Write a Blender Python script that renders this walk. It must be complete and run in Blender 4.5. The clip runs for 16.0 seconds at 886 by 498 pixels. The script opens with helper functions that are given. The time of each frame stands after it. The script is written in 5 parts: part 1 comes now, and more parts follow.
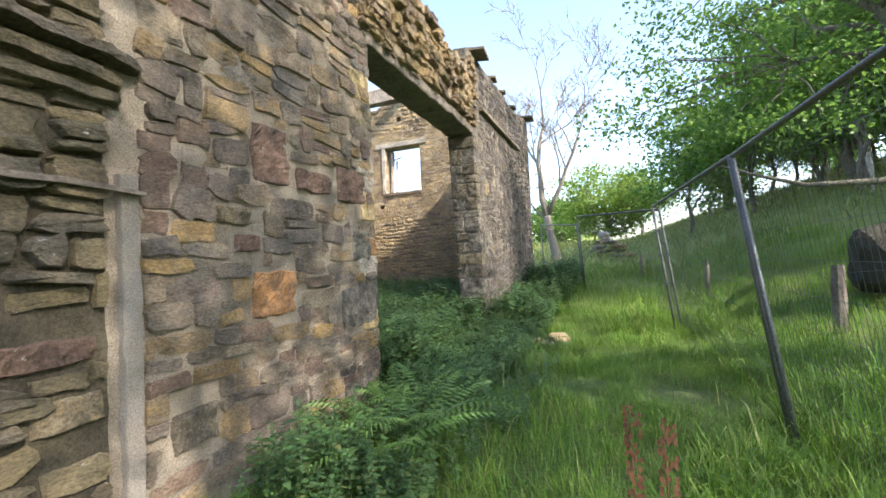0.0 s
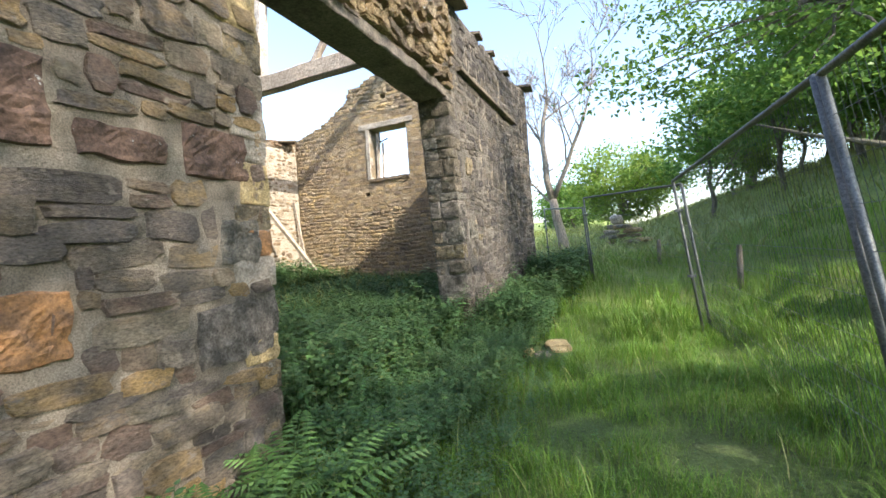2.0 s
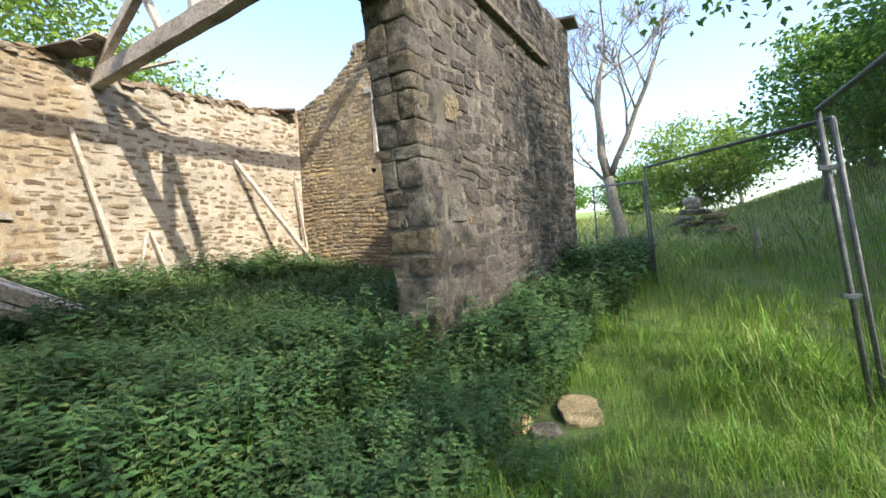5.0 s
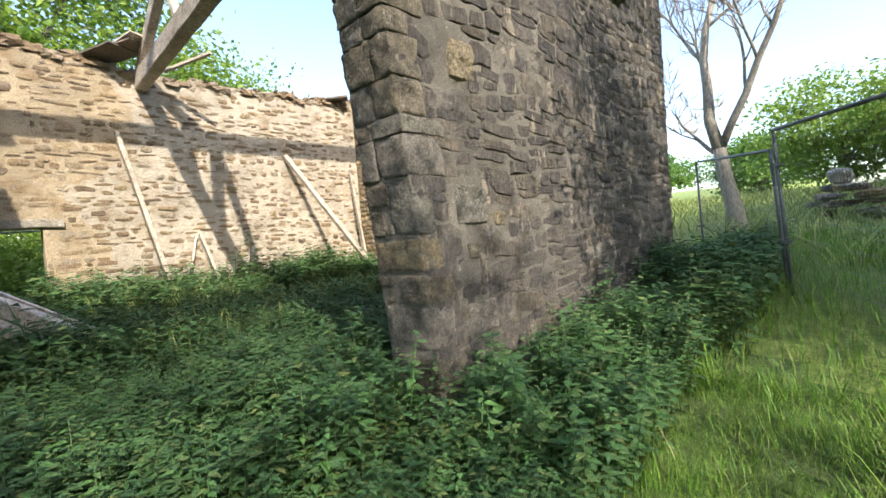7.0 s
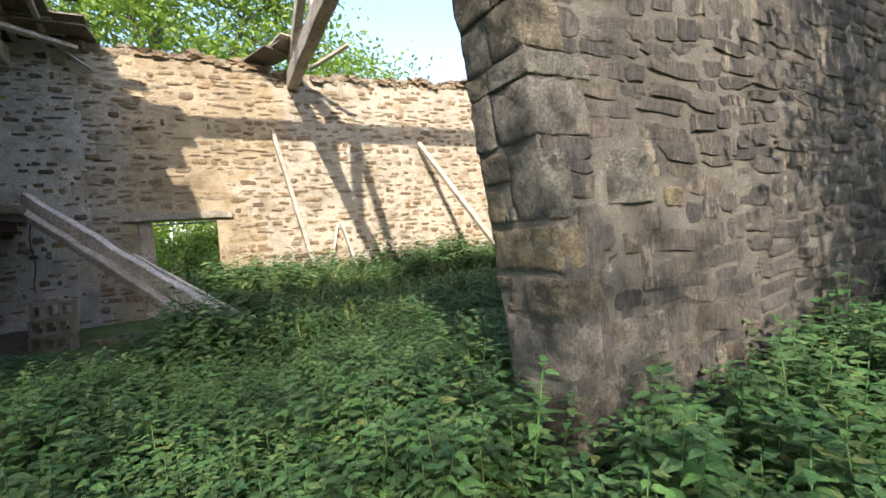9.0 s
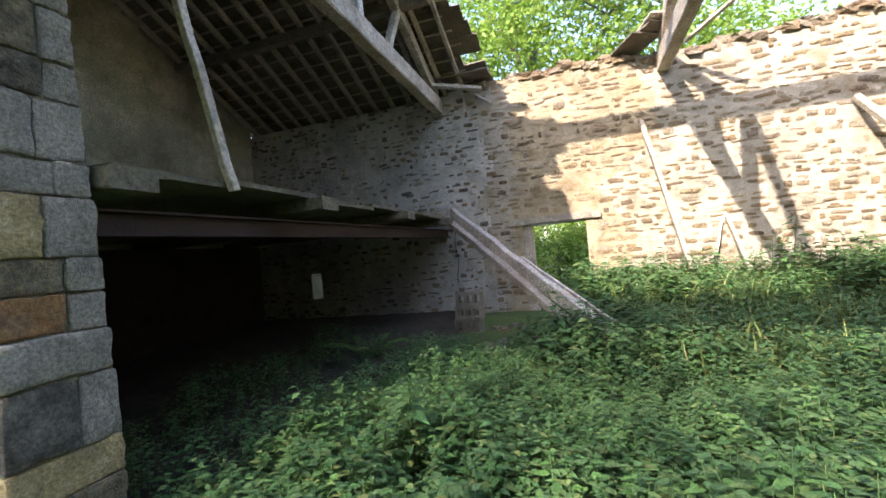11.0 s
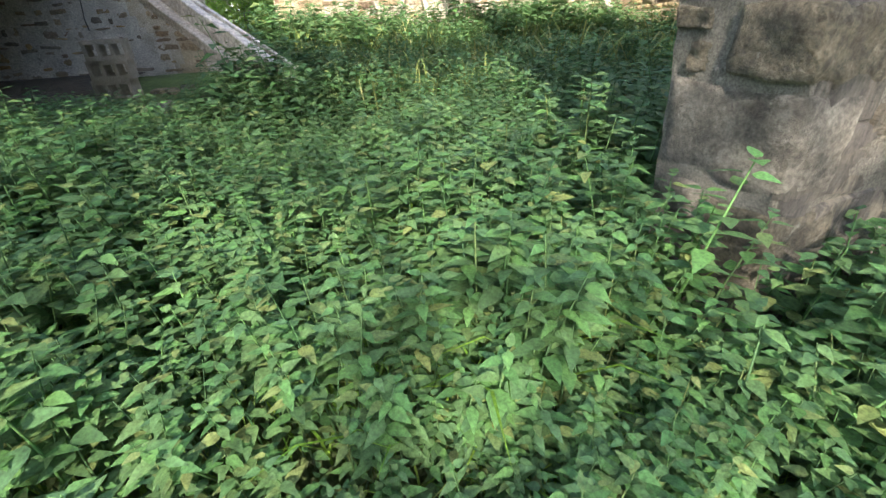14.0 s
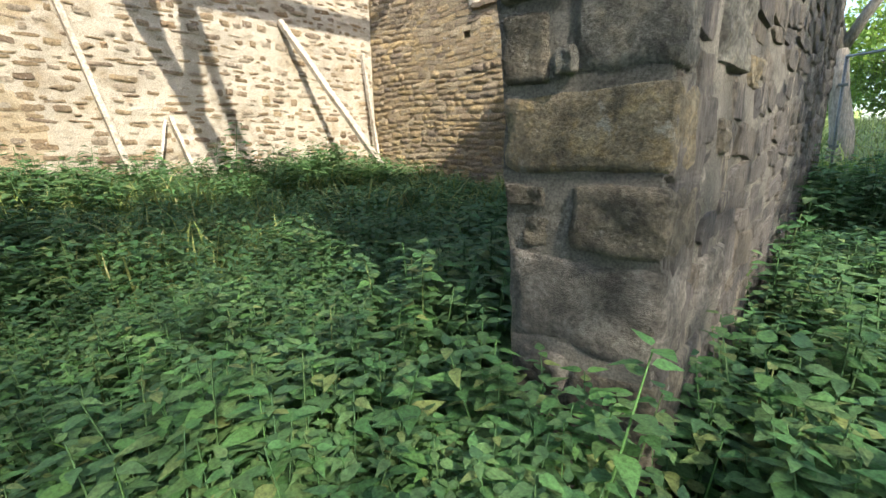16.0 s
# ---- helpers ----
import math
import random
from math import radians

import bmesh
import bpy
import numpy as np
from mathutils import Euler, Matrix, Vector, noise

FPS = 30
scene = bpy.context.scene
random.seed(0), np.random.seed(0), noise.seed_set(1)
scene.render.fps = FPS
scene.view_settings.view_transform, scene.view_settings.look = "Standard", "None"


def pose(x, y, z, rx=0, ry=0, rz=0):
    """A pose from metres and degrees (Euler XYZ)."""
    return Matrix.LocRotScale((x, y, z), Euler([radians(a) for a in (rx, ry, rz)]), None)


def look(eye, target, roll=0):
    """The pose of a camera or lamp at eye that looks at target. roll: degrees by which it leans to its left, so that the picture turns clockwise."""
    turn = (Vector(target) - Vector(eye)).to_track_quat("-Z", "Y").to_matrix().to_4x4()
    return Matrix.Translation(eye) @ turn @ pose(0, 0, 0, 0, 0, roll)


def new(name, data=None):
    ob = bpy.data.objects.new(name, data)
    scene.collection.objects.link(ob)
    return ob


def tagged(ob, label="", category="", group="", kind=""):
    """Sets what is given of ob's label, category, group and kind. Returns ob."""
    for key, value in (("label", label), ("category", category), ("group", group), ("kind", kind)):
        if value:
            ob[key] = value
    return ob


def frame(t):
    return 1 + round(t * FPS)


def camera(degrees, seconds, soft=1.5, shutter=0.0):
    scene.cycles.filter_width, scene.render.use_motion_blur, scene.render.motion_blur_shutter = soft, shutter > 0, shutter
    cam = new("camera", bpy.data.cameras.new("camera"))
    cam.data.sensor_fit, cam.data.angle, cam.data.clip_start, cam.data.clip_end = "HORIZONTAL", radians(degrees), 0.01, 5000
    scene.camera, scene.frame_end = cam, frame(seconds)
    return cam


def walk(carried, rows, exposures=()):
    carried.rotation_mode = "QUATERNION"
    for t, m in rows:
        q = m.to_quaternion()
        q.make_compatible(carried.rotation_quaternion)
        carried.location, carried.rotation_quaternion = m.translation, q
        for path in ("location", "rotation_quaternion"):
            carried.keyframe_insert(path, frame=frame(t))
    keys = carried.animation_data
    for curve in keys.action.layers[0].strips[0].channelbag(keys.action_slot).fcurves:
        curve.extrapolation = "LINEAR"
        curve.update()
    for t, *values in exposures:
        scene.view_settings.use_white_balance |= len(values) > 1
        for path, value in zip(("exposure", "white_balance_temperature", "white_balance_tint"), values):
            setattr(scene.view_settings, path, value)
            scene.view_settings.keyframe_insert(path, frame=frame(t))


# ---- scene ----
cam = camera(92.1, 16.0)
PATH = [
    (0, (0.111, -0.334, 1.238), (-0.631, 1.523, 1.294), -2.6),
    (0.5, (0.098, -0.062, 1.228), (-0.611, 1.808, 1.274), -2.3),
    (1, (0.082, 0.302, 1.233), (-0.599, 2.181, 1.278), -3.5),
    (1.5, (0.123, 0.703, 1.229), (-0.632, 2.554, 1.284), -5.0),
    (2, (0.165, 1.128, 1.278), (-0.636, 2.961, 1.284), -4.0),
    (2.5, (0.037, 1.492, 1.227), (-0.782, 3.317, 1.229), -2.8),
    (3, (-0.075, 1.812, 1.262), (-0.918, 3.626, 1.252), -3.2),
    (3.5, (-0.079, 2.261, 1.246), (-0.922, 4.075, 1.229), -1.5),
    (3.7, (-0.071, 2.445, 1.28), (-0.917, 4.257, 1.253), -2.3),
    (5.8, (0.107, 4.399, 1.206), (-1.028, 6.046, 1.164), -2.8),
    (6, (0.087, 4.537, 1.207), (-1.056, 6.178, 1.157), -3.0),
    (6.5, (-0.045, 4.934, 1.265), (-1.247, 6.532, 1.211), -4.2),
    (7, (-0.136, 5.15, 1.367), (-1.516, 6.596, 1.296), -4.5),
    (7.5, (-0.147, 5.242, 1.319), (-1.816, 6.342, 1.268), -5.8),
    (8, (-0.145, 5.324, 1.294), (-1.881, 6.316, 1.258), -5.8),
    (8.2, (-0.224, 5.399, 1.275), (-1.952, 6.405, 1.233), -5.0),
    (10.3, (-0.955, 5.88, 1.503), (-2.948, 6.011, 1.409), -7.4),
    (10.5, (-0.956, 5.697, 1.49), (-2.951, 5.558, 1.448), -7.5),
    (11, (-1.02, 5.557, 1.517), (-2.925, 4.95, 1.547), -5.2),
    (11.5, (-1.023, 5.49, 1.474), (-2.828, 4.628, 1.526), -2.6),
    (12, (-1.024, 5.48, 1.467), (-2.841, 4.642, 1.474), -2.6),
    (12.5, (-1.051, 5.495, 1.325), (-2.959, 5.071, 0.899), -1.1),
    (12.6, (-1.039, 5.515, 1.305), (-2.937, 5.22, 0.746), -0.5),
    (12.8, (-1.007, 5.568, 1.25), (-2.831, 5.504, 0.432), -0.3),
    (13, (-1.058, 5.582, 1.204), (-2.805, 5.689, 0.237), 0.5),
    (13.5, (-1.152, 5.646, 1.16), (-2.837, 5.931, 0.121), -2.0),
    (14, (-1.305, 5.816, 1.134), (-2.959, 6.328, 0.134), -2.1),
    (14.5, (-1.28, 5.904, 1.172), (-2.936, 6.812, 0.514), 1.8),
    (15, (-1.318, 5.929, 1.205), (-2.815, 7.16, 0.713), 1.4),
    (15.5, (-1.546, 5.913, 1.238), (-2.963, 7.267, 0.838), -0.2),
    (16, (-1.766, 5.916, 1.208), (-3.112, 7.323, 0.751), -1.0),
]
walk(cam, [(t, look(eye, target, roll)) for t, eye, target, roll in PATH],
     exposures=[(0, 2.1, 6600, 15), (2.5, 2.0, 6550, 13), (6, 1.85, 6500, 12), (8.2, 1.95, 6650, 14), (10.3, 2.3, 6600, 17), (11, 2.58, 6600, 18), (12, 2.64, 6600, 18), (12.6, 2.45, 6500, 17),
                (13.2, 2.75, 6600, 14), (14, 2.75, 6500, 11), (14.5, 2.2, 6500, 10), (15, 2.05, 6450, 10), (16, 2.1, 6450, 9)])

# ---- light ----
world = bpy.data.worlds.new("sky")
scene.world = world
world.use_nodes = True
wn = world.node_tree.nodes
sky = wn.new("ShaderNodeTexSky")
sky.sky_type, sky.sun_disc = "NISHITA", False
SUN = Vector((1.0, -0.33, 0.83)).normalized()
sky.sun_elevation = math.asin(SUN.z)
sky.sun_rotation = math.atan2(SUN.x, SUN.y)
sky.air_density, sky.dust_density, sky.ozone_density = 1.0, 1.6, 1.4
wn["Background"].inputs["Strength"].default_value = 0.15
world.node_tree.links.new(sky.outputs[0], wn["Background"].inputs["Color"])
sun_data = bpy.data.lights.new("sun", "SUN")
sun_data.energy, sun_data.angle, sun_data.color = 2.5, radians(0.6), (1.0, 0.92, 0.79)
sun = new("sun", sun_data)
sun.matrix_world = look(SUN * 40, (0, 0, 0))

rng = random.Random(7)
nrg = np.random.default_rng(7)


# ---- materials ----
def material(name, colours, seed_by="", grain=60.0, stain=1.3, stain_dark=0.55, stain_amount=0.5, rough=0.9, bump=0.5,
             bump_scale=25.0, spots=0.0, spot_colour=(0.7, 0.7, 0.66), metal=0.0, through_light=0.0, stretch=(1, 1, 1), spot_scale=14.0, layers=1.0):
    """A node material: colours by chance per piece or by broad noise, grain, stains, pale spots and relief, all in world metres."""
    m = bpy.data.materials.new(name)
    m.use_nodes = True
    n, l = m.node_tree.nodes, m.node_tree.links
    b = n["Principled BSDF"]
    b.inputs["Roughness"].default_value, b.inputs["Metallic"].default_value = rough, metal
    geo = n.new("ShaderNodeNewGeometry")
    place = n.new("ShaderNodeMapping")
    place.inputs["Scale"].default_value = stretch
    l.new(geo.outputs["Position"], place.inputs["Vector"])

    even = n.new("ShaderNodeMapping")
    even.inputs["Scale"].default_value = (1, 1, layers)
    l.new(geo.outputs["Position"], even.inputs["Vector"])

    def noise_at(scale, detail=4.0, roughness=0.6, source=place):
        t = n.new("ShaderNodeTexNoise")
        t.inputs["Scale"].default_value, t.inputs["Detail"].default_value, t.inputs["Roughness"].default_value = scale, detail, roughness
        l.new(source.outputs[0], t.inputs["Vector"])
        return t.outputs["Fac"]

    ramp = n.new("ShaderNodeValToRGB")
    while len(ramp.color_ramp.elements) < len(colours):
        ramp.color_ramp.elements.new(0.5)
    for k, c in enumerate(colours):
        e = ramp.color_ramp.elements[k]
        e.position, e.color = (k + 0.0) / max(1, len(colours) - 1), (*c, 1)
    if seed_by == "object":
        o = n.new("ShaderNodeObjectInfo")
        chance = o.outputs["Random"]
    elif seed_by == "island":
        chance = geo.outputs["Random Per Island"]
    else:
        chance = None
    if chance is not None:
        add = n.new("ShaderNodeMath")
        add.operation = "MULTIPLY_ADD"
        l.new(noise_at(7.0), add.inputs[0])
        add.inputs[1].default_value = 0.25
        sub = n.new("ShaderNodeMath")
        sub.operation = "SUBTRACT"
        l.new(chance, sub.inputs[0])
        sub.inputs[1].default_value = 0.125
        l.new(sub.outputs[0], add.inputs[2])
        l.new(add.outputs[0], ramp.inputs["Fac"])
    else:
        wide = n.new("ShaderNodeMapRange")
        wide.inputs["From Min"].default_value, wide.inputs["From Max"].default_value = 0.3, 0.7
        l.new(noise_at(stain * 2.3, 6.0), wide.inputs["Value"])
        l.new(wide.outputs[0], ramp.inputs["Fac"])

    def times(colour, fac, lo, hi, low, high):
        r = n.new("ShaderNodeMapRange")
        for key, v in (("From Min", lo), ("From Max", hi), ("To Min", low), ("To Max", high)):
            r.inputs[key].default_value = v
        l.new(fac, r.inputs["Value"])
        x = n.new("ShaderNodeVectorMath")
        x.operation = "SCALE"
        l.new(colour, x.inputs[0])
        l.new(r.outputs[0], x.inputs["Scale"])
        return x.outputs[0]

    colour = times(ramp.outputs["Color"], noise_at(grain, 6.0, 0.72), 0.36, 0.64, 0.58, 1.4)
    if stain_amount:
        colour = times(colour, noise_at(stain, 7.0, 0.65), 0.5 - 0.12, 0.5 + 0.12, 1.0 - stain_amount * stain_dark, 1.0 + 0.12 * stain_amount)
    if spots:
        r = n.new("ShaderNodeMapRange")
        r.inputs["From Min"].default_value, r.inputs["From Max"].default_value = 0.66 - spots * 0.12, 0.72 - spots * 0.1
        l.new(noise_at(spot_scale, 6.0, 0.7), r.inputs["Value"])
        mix = n.new("ShaderNodeMix")
        mix.data_type = "RGBA"
        l.new(r.outputs[0], mix.inputs["Factor"])
        l.new(colour, mix.inputs["A"])
        mix.inputs["B"].default_value = (*spot_colour, 1)
        colour = mix.outputs["Result"]
    l.new(colour, b.inputs["Base Color"])
    if bump:
        bn = n.new("ShaderNodeBump")
        bn.inputs["Strength"].default_value, bn.inputs["Distance"].default_value = bump, 0.07
        fine = n.new("ShaderNodeMath")
        fine.operation = "MULTIPLY_ADD"
        l.new(noise_at(bump_scale * 4.5, 6.0, 0.7, even), fine.inputs[0])
        fine.inputs[1].default_value = 0.6
        l.new(noise_at(bump_scale * 0.6, 8.0, 0.72, even), fine.inputs[2])
        l.new(fine.outputs[0], bn.inputs["Height"])
        l.new(bn.outputs[0], b.inputs["Normal"])
    if through_light:
        tr = n.new("ShaderNodeBsdfTranslucent")
        l.new(colour, tr.inputs["Color"])
        ms = n.new("ShaderNodeMixShader")
        ms.inputs[0].default_value = through_light
        l.new(b.outputs[0], ms.inputs[1])
        l.new(tr.outputs[0], ms.inputs[2])
        l.new(ms.outputs[0], n["Material Output"].inputs["Surface"])
    return m


BUFF = [(0.468, 0.332, 0.163), (0.325, 0.267, 0.189), (0.221, 0.195, 0.169), (0.494, 0.403, 0.273), (0.234, 0.195, 0.163), (0.377, 0.312, 0.227), (0.559, 0.377, 0.156), (0.286, 0.240, 0.195), (0.260, 0.176, 0.127), (0.442, 0.351, 0.240)]
DARK = [(0.13, 0.115, 0.10), (0.19, 0.165, 0.14), (0.10, 0.09, 0.082), (0.21, 0.18, 0.145), (0.15, 0.13, 0.115), (0.205, 0.17, 0.125), (0.17, 0.15, 0.13)]
OLIVE = [(0.312, 0.256, 0.138), (0.200, 0.175, 0.112), (0.388, 0.312, 0.169), (0.237, 0.206, 0.144), (0.150, 0.131, 0.094), (0.350, 0.275, 0.150)]
PALE = [(0.40, 0.32, 0.21), (0.30, 0.205, 0.115), (0.45, 0.38, 0.28), (0.22, 0.155, 0.10), (0.42, 0.32, 0.19), (0.33, 0.24, 0.14), (0.46, 0.40, 0.31)]
OCHRE = [(0.448, 0.336, 0.179), (0.325, 0.241, 0.146), (0.515, 0.381, 0.190), (0.392, 0.291, 0.168), (0.246, 0.190, 0.134), (0.504, 0.403, 0.258)]
STONE = {}
for key, tones, kw in (
    ("buff", BUFF, dict(spots=0.5, spot_colour=(0.37, 0.315, 0.24), spot_scale=8.0, stain_amount=0.85, stretch=(1, 1, 2.0))),
    # pale upright spots: lime remnants, with dapples of sun put into the same colour
    ("dark", DARK, dict(spots=0.75, spot_colour=(0.40, 0.34, 0.255), stain_amount=0.8, stretch=(1, 1, 0.4), spot_scale=4.0)),
    ("olive", OLIVE, dict(spots=0.15, stain_amount=0.8, stretch=(1, 1, 2.0))),
    ("pale", PALE, dict(spots=0.1, stain_amount=0.3)),
    ("ochre", OCHRE, dict(spots=0.12, stain_amount=0.5)),
):
    STONE[key] = [material(key + "_stone_" + by, tones, seed_by=by, grain=45, bump=1.0, bump_scale=18, layers=2.0, **kw) for by in ("object", "island")]
MORTAR = {
    "buff": material("grey_mortar", [(0.36, 0.305, 0.23), (0.43, 0.37, 0.285), (0.28, 0.235, 0.17)], grain=120, bump=0.8, bump_scale=60, stain_amount=0.6),
    "dark": material("sooty_mortar", [(0.21, 0.19, 0.155), (0.27, 0.245, 0.20), (0.15, 0.135, 0.11)], grain=120, bump=0.8, bump_scale=60, stain_amount=0.7, spots=0.25, spot_colour=(0.42, 0.37, 0.30)),
    "pale": material("lime_mortar", [(0.46, 0.40, 0.30), (0.52, 0.465, 0.37), (0.39, 0.315, 0.21)], grain=90, bump=0.7, bump_scale=40, stain_amount=0.35),
    "ochre": material("earth_mortar", [(0.36, 0.28, 0.17), (0.42, 0.34, 0.22), (0.26, 0.20, 0.13)], grain=90, bump=0.8, bump_scale=40, stain_amount=0.5),
}
limewash = material("flaking_limewash", [(0.62, 0.575, 0.49), (0.70, 0.66, 0.58), (0.48, 0.42, 0.33)], grain=70, bump=0.9, bump_scale=30, stain=1.0, stain_amount=0.5)
sandy_mortar = material("sandy_lime_mortar", [(0.47, 0.37, 0.23), (0.53, 0.44, 0.30), (0.40, 0.29, 0.16)], grain=90, bump=0.8, bump_scale=40, stain_amount=0.4)
dry_joint = material("dark_open_joints", [(0.10, 0.085, 0.05), (0.14, 0.12, 0.075), (0.07, 0.06, 0.04)], grain=60, bump=0.9, bump_scale=30)
red_stone = material("red_sandstone", [(0.125, 0.078, 0.055), (0.165, 0.105, 0.075), (0.09, 0.06, 0.048)], stain=4, bump=0.6, spots=0.15)
orange_stone = material("orange_sandstone", [(0.40, 0.20, 0.07), (0.33, 0.18, 0.08), (0.20, 0.12, 0.07)], stain=5, bump=0.6)
grey_stone = material("grey_gritstone", [(0.28, 0.25, 0.205), (0.33, 0.295, 0.245), (0.21, 0.185, 0.15)], stain=9, stain_amount=1.0, bump=1.0, bump_scale=45, spots=0.42, spot_scale=10.0, spot_colour=(0.40, 0.37, 0.30))
yellow_stone = material("yellow_sandstone", [(0.46, 0.34, 0.16), (0.32, 0.27, 0.18), (0.40, 0.31, 0.17)], stain=9, stain_amount=1.0, bump=1.0, spots=0.42, spot_scale=10.0, spot_colour=(0.40, 0.37, 0.30))
limed_stone = material("limewashed_stone", [(0.58, 0.54, 0.45), (0.47, 0.42, 0.34), (0.66, 0.62, 0.54)], stain=4, bump=0.9, bump_scale=30)
sand_stone = material("bright_sandstone", [(0.56, 0.44, 0.22), (0.47, 0.36, 0.18), (0.62, 0.51, 0.30)], stain=6, bump=0.7)
brown_stone = material("brown_sandstone", [(0.20, 0.17, 0.12), (0.26, 0.22, 0.155), (0.15, 0.125, 0.09)], stain=9, stain_amount=1.0, bump=1.0, spots=0.42, spot_scale=10.0, spot_colour=(0.40, 0.37, 0.30))
blue_stone = material("blue_grey_stone", [(0.20, 0.19, 0.16), (0.26, 0.245, 0.20), (0.33, 0.29, 0.21)], stain=9, stain_amount=1.0, bump=1.0, spots=0.42, spot_scale=10.0, spot_colour=(0.40, 0.37, 0.30))
wood_pale = material("weathered_timber", [(0.38, 0.32, 0.25), (0.48, 0.42, 0.34), (0.30, 0.25, 0.19)], stretch=(1, 1, 1), grain=30, bump=0.4, bump_scale=18, stain_amount=0.4, rough=0.8)
wood_dark = material("aged_dark_timber", [(0.15, 0.125, 0.10), (0.22, 0.19, 0.155), (0.11, 0.09, 0.07)], grain=30, bump=0.5, bump_scale=30, rough=0.85)
wood_mossy = material("mossy_board", [(0.13, 0.13, 0.07), (0.19, 0.17, 0.12), (0.10, 0.085, 0.06)], grain=30, bump=0.5, rough=0.9)
wood_new = material("silvered_board", [(0.50, 0.45, 0.38), (0.62, 0.57, 0.50), (0.42, 0.36, 0.29)], grain=25, bump=0.3, rough=0.75)
slate = material("stone_roof_slate", [(0.17, 0.14, 0.105), (0.22, 0.18, 0.13), (0.11, 0.095, 0.08)], grain=40, bump=0.6)
# soil of the barn floor, and the painted shade low on the cross wall
soil_and_shade = material("trodden_soil_and_loft_shade", [(0.05, 0.04, 0.03), (0.08, 0.065, 0.045), (0.035, 0.03, 0.022)], grain=30, bump=0.9, bump_scale=12)
plaster = material("flaking_plaster", [(0.56, 0.53, 0.38), (0.44, 0.42, 0.28), (0.64, 0.60, 0.47)], grain=50, bump=0.5, stain=0.8, stain_amount=0.8)
steel = material("galvanised_steel", [(0.13, 0.145, 0.14), (0.18, 0.19, 0.185), (0.10, 0.11, 0.105)], grain=80, bump=0.05, rough=0.55, metal=0.5, stain_amount=0.3)
rust = material("red_oxide_steel", [(0.03, 0.02, 0.018), (0.045, 0.026, 0.022)], grain=70, bump=0.3, rough=0.6, metal=0.3)
cement = material("cement_block", [(0.42, 0.37, 0.28), (0.50, 0.45, 0.36), (0.34, 0.30, 0.22)], grain=150, bump=0.8, bump_scale=90)
concrete = material("cement_render", [(0.27, 0.24, 0.20), (0.33, 0.30, 0.255)], grain=150, bump=0.6, bump_scale=90, stain_amount=0.4)
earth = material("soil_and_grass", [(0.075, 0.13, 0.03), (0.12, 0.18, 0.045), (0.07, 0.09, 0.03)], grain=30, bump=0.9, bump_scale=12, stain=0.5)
turf = material("meadow_turf_sun_in_colour", [(0.17, 0.25, 0.05), (0.24, 0.30, 0.075), (0.14, 0.21, 0.045)], grain=30, bump=0.9, bump_scale=12, stain=0.5)
cable_mat = material("black_cable", [(0.02, 0.02, 0.02), (0.03, 0.03, 0.03)], bump=0, rough=0.5)
grass_mat = material("grass_blades", [(0.11, 0.26, 0.025), (0.16, 0.32, 0.035), (0.21, 0.35, 0.04), (0.13, 0.28, 0.03), (0.29, 0.33, 0.09)], "island", bump=0, rough=0.55, through_light=0.35, stain=0.7, stain_amount=0.4)
straw_mat = material("dry_grass", [(0.32, 0.35, 0.10), (0.23, 0.32, 0.075), (0.39, 0.37, 0.15)], "island", bump=0, rough=0.7, through_light=0.3, stain=0.3)
nettle_mat = material("nettle_leaves", [(0.06, 0.155, 0.045), (0.08, 0.195, 0.054), (0.11, 0.24, 0.06), (0.06, 0.14, 0.055), (0.085, 0.175, 0.054), (0.115, 0.21, 0.066), (0.065, 0.145, 0.05), (0.10, 0.185, 0.06), (0.19, 0.235, 0.07)], "island", grain=90, bump=0.3, bump_scale=120, rough=0.68, through_light=0.25, stain=0.9, stain_amount=0.4)
fern_mat = material("fern_fronds", [(0.11, 0.23, 0.05), (0.15, 0.27, 0.06)], "island", bump=0, rough=0.55, through_light=0.3)
dock_mat = material("dead_dock_stalk", [(0.17, 0.065, 0.03), (0.22, 0.10, 0.045)], "island", bump=0.2, rough=0.8)
leaf_mat = material("oak_leaves", [(0.10, 0.21, 0.045), (0.15, 0.28, 0.055), (0.20, 0.33, 0.065), (0.12, 0.24, 0.055)], "island", bump=0, rough=0.5, through_light=0.5, stain_amount=0.2)
light_leaf_mat = material("ash_leaves", [(0.16, 0.28, 0.05), (0.23, 0.35, 0.06), (0.29, 0.39, 0.08)], "island", bump=0, rough=0.5, through_light=0.5, stain_amount=0.2)
bark = material("grey_bark", [(0.15, 0.13, 0.10), (0.22, 0.195, 0.16), (0.10, 0.09, 0.07)], grain=30, bump=0.8, bump_scale=25, stretch=(1, 1, 0.3))
dark_moss = material("dark_mossy_rock", [(0.03, 0.032, 0.02), (0.05, 0.05, 0.03), (0.02, 0.02, 0.015)], bump=0.9)
dead_bark = material("bare_dead_wood", [(0.30, 0.26, 0.20), (0.38, 0.33, 0.27), (0.22, 0.19, 0.15)], grain=30, bump=0.6, stretch=(1, 1, 0.3))
green_bark = material("algae_bark", [(0.13, 0.14, 0.075), (0.20, 0.18, 0.13), (0.10, 0.10, 0.06)], grain=30, bump=0.7, stretch=(1, 1, 0.3))


# ---- small builders ----
def mesh_of(name, verts, faces, mat, smooth=False):
    me = bpy.data.meshes.new(name)
    me.from_pydata([tuple(v) for v in verts], [], [tuple(f) for f in faces])
    me.materials.append(mat)
    if smooth:
        me.polygons.foreach_set("use_smooth", [True] * len(me.polygons))
    me.update()
    return me


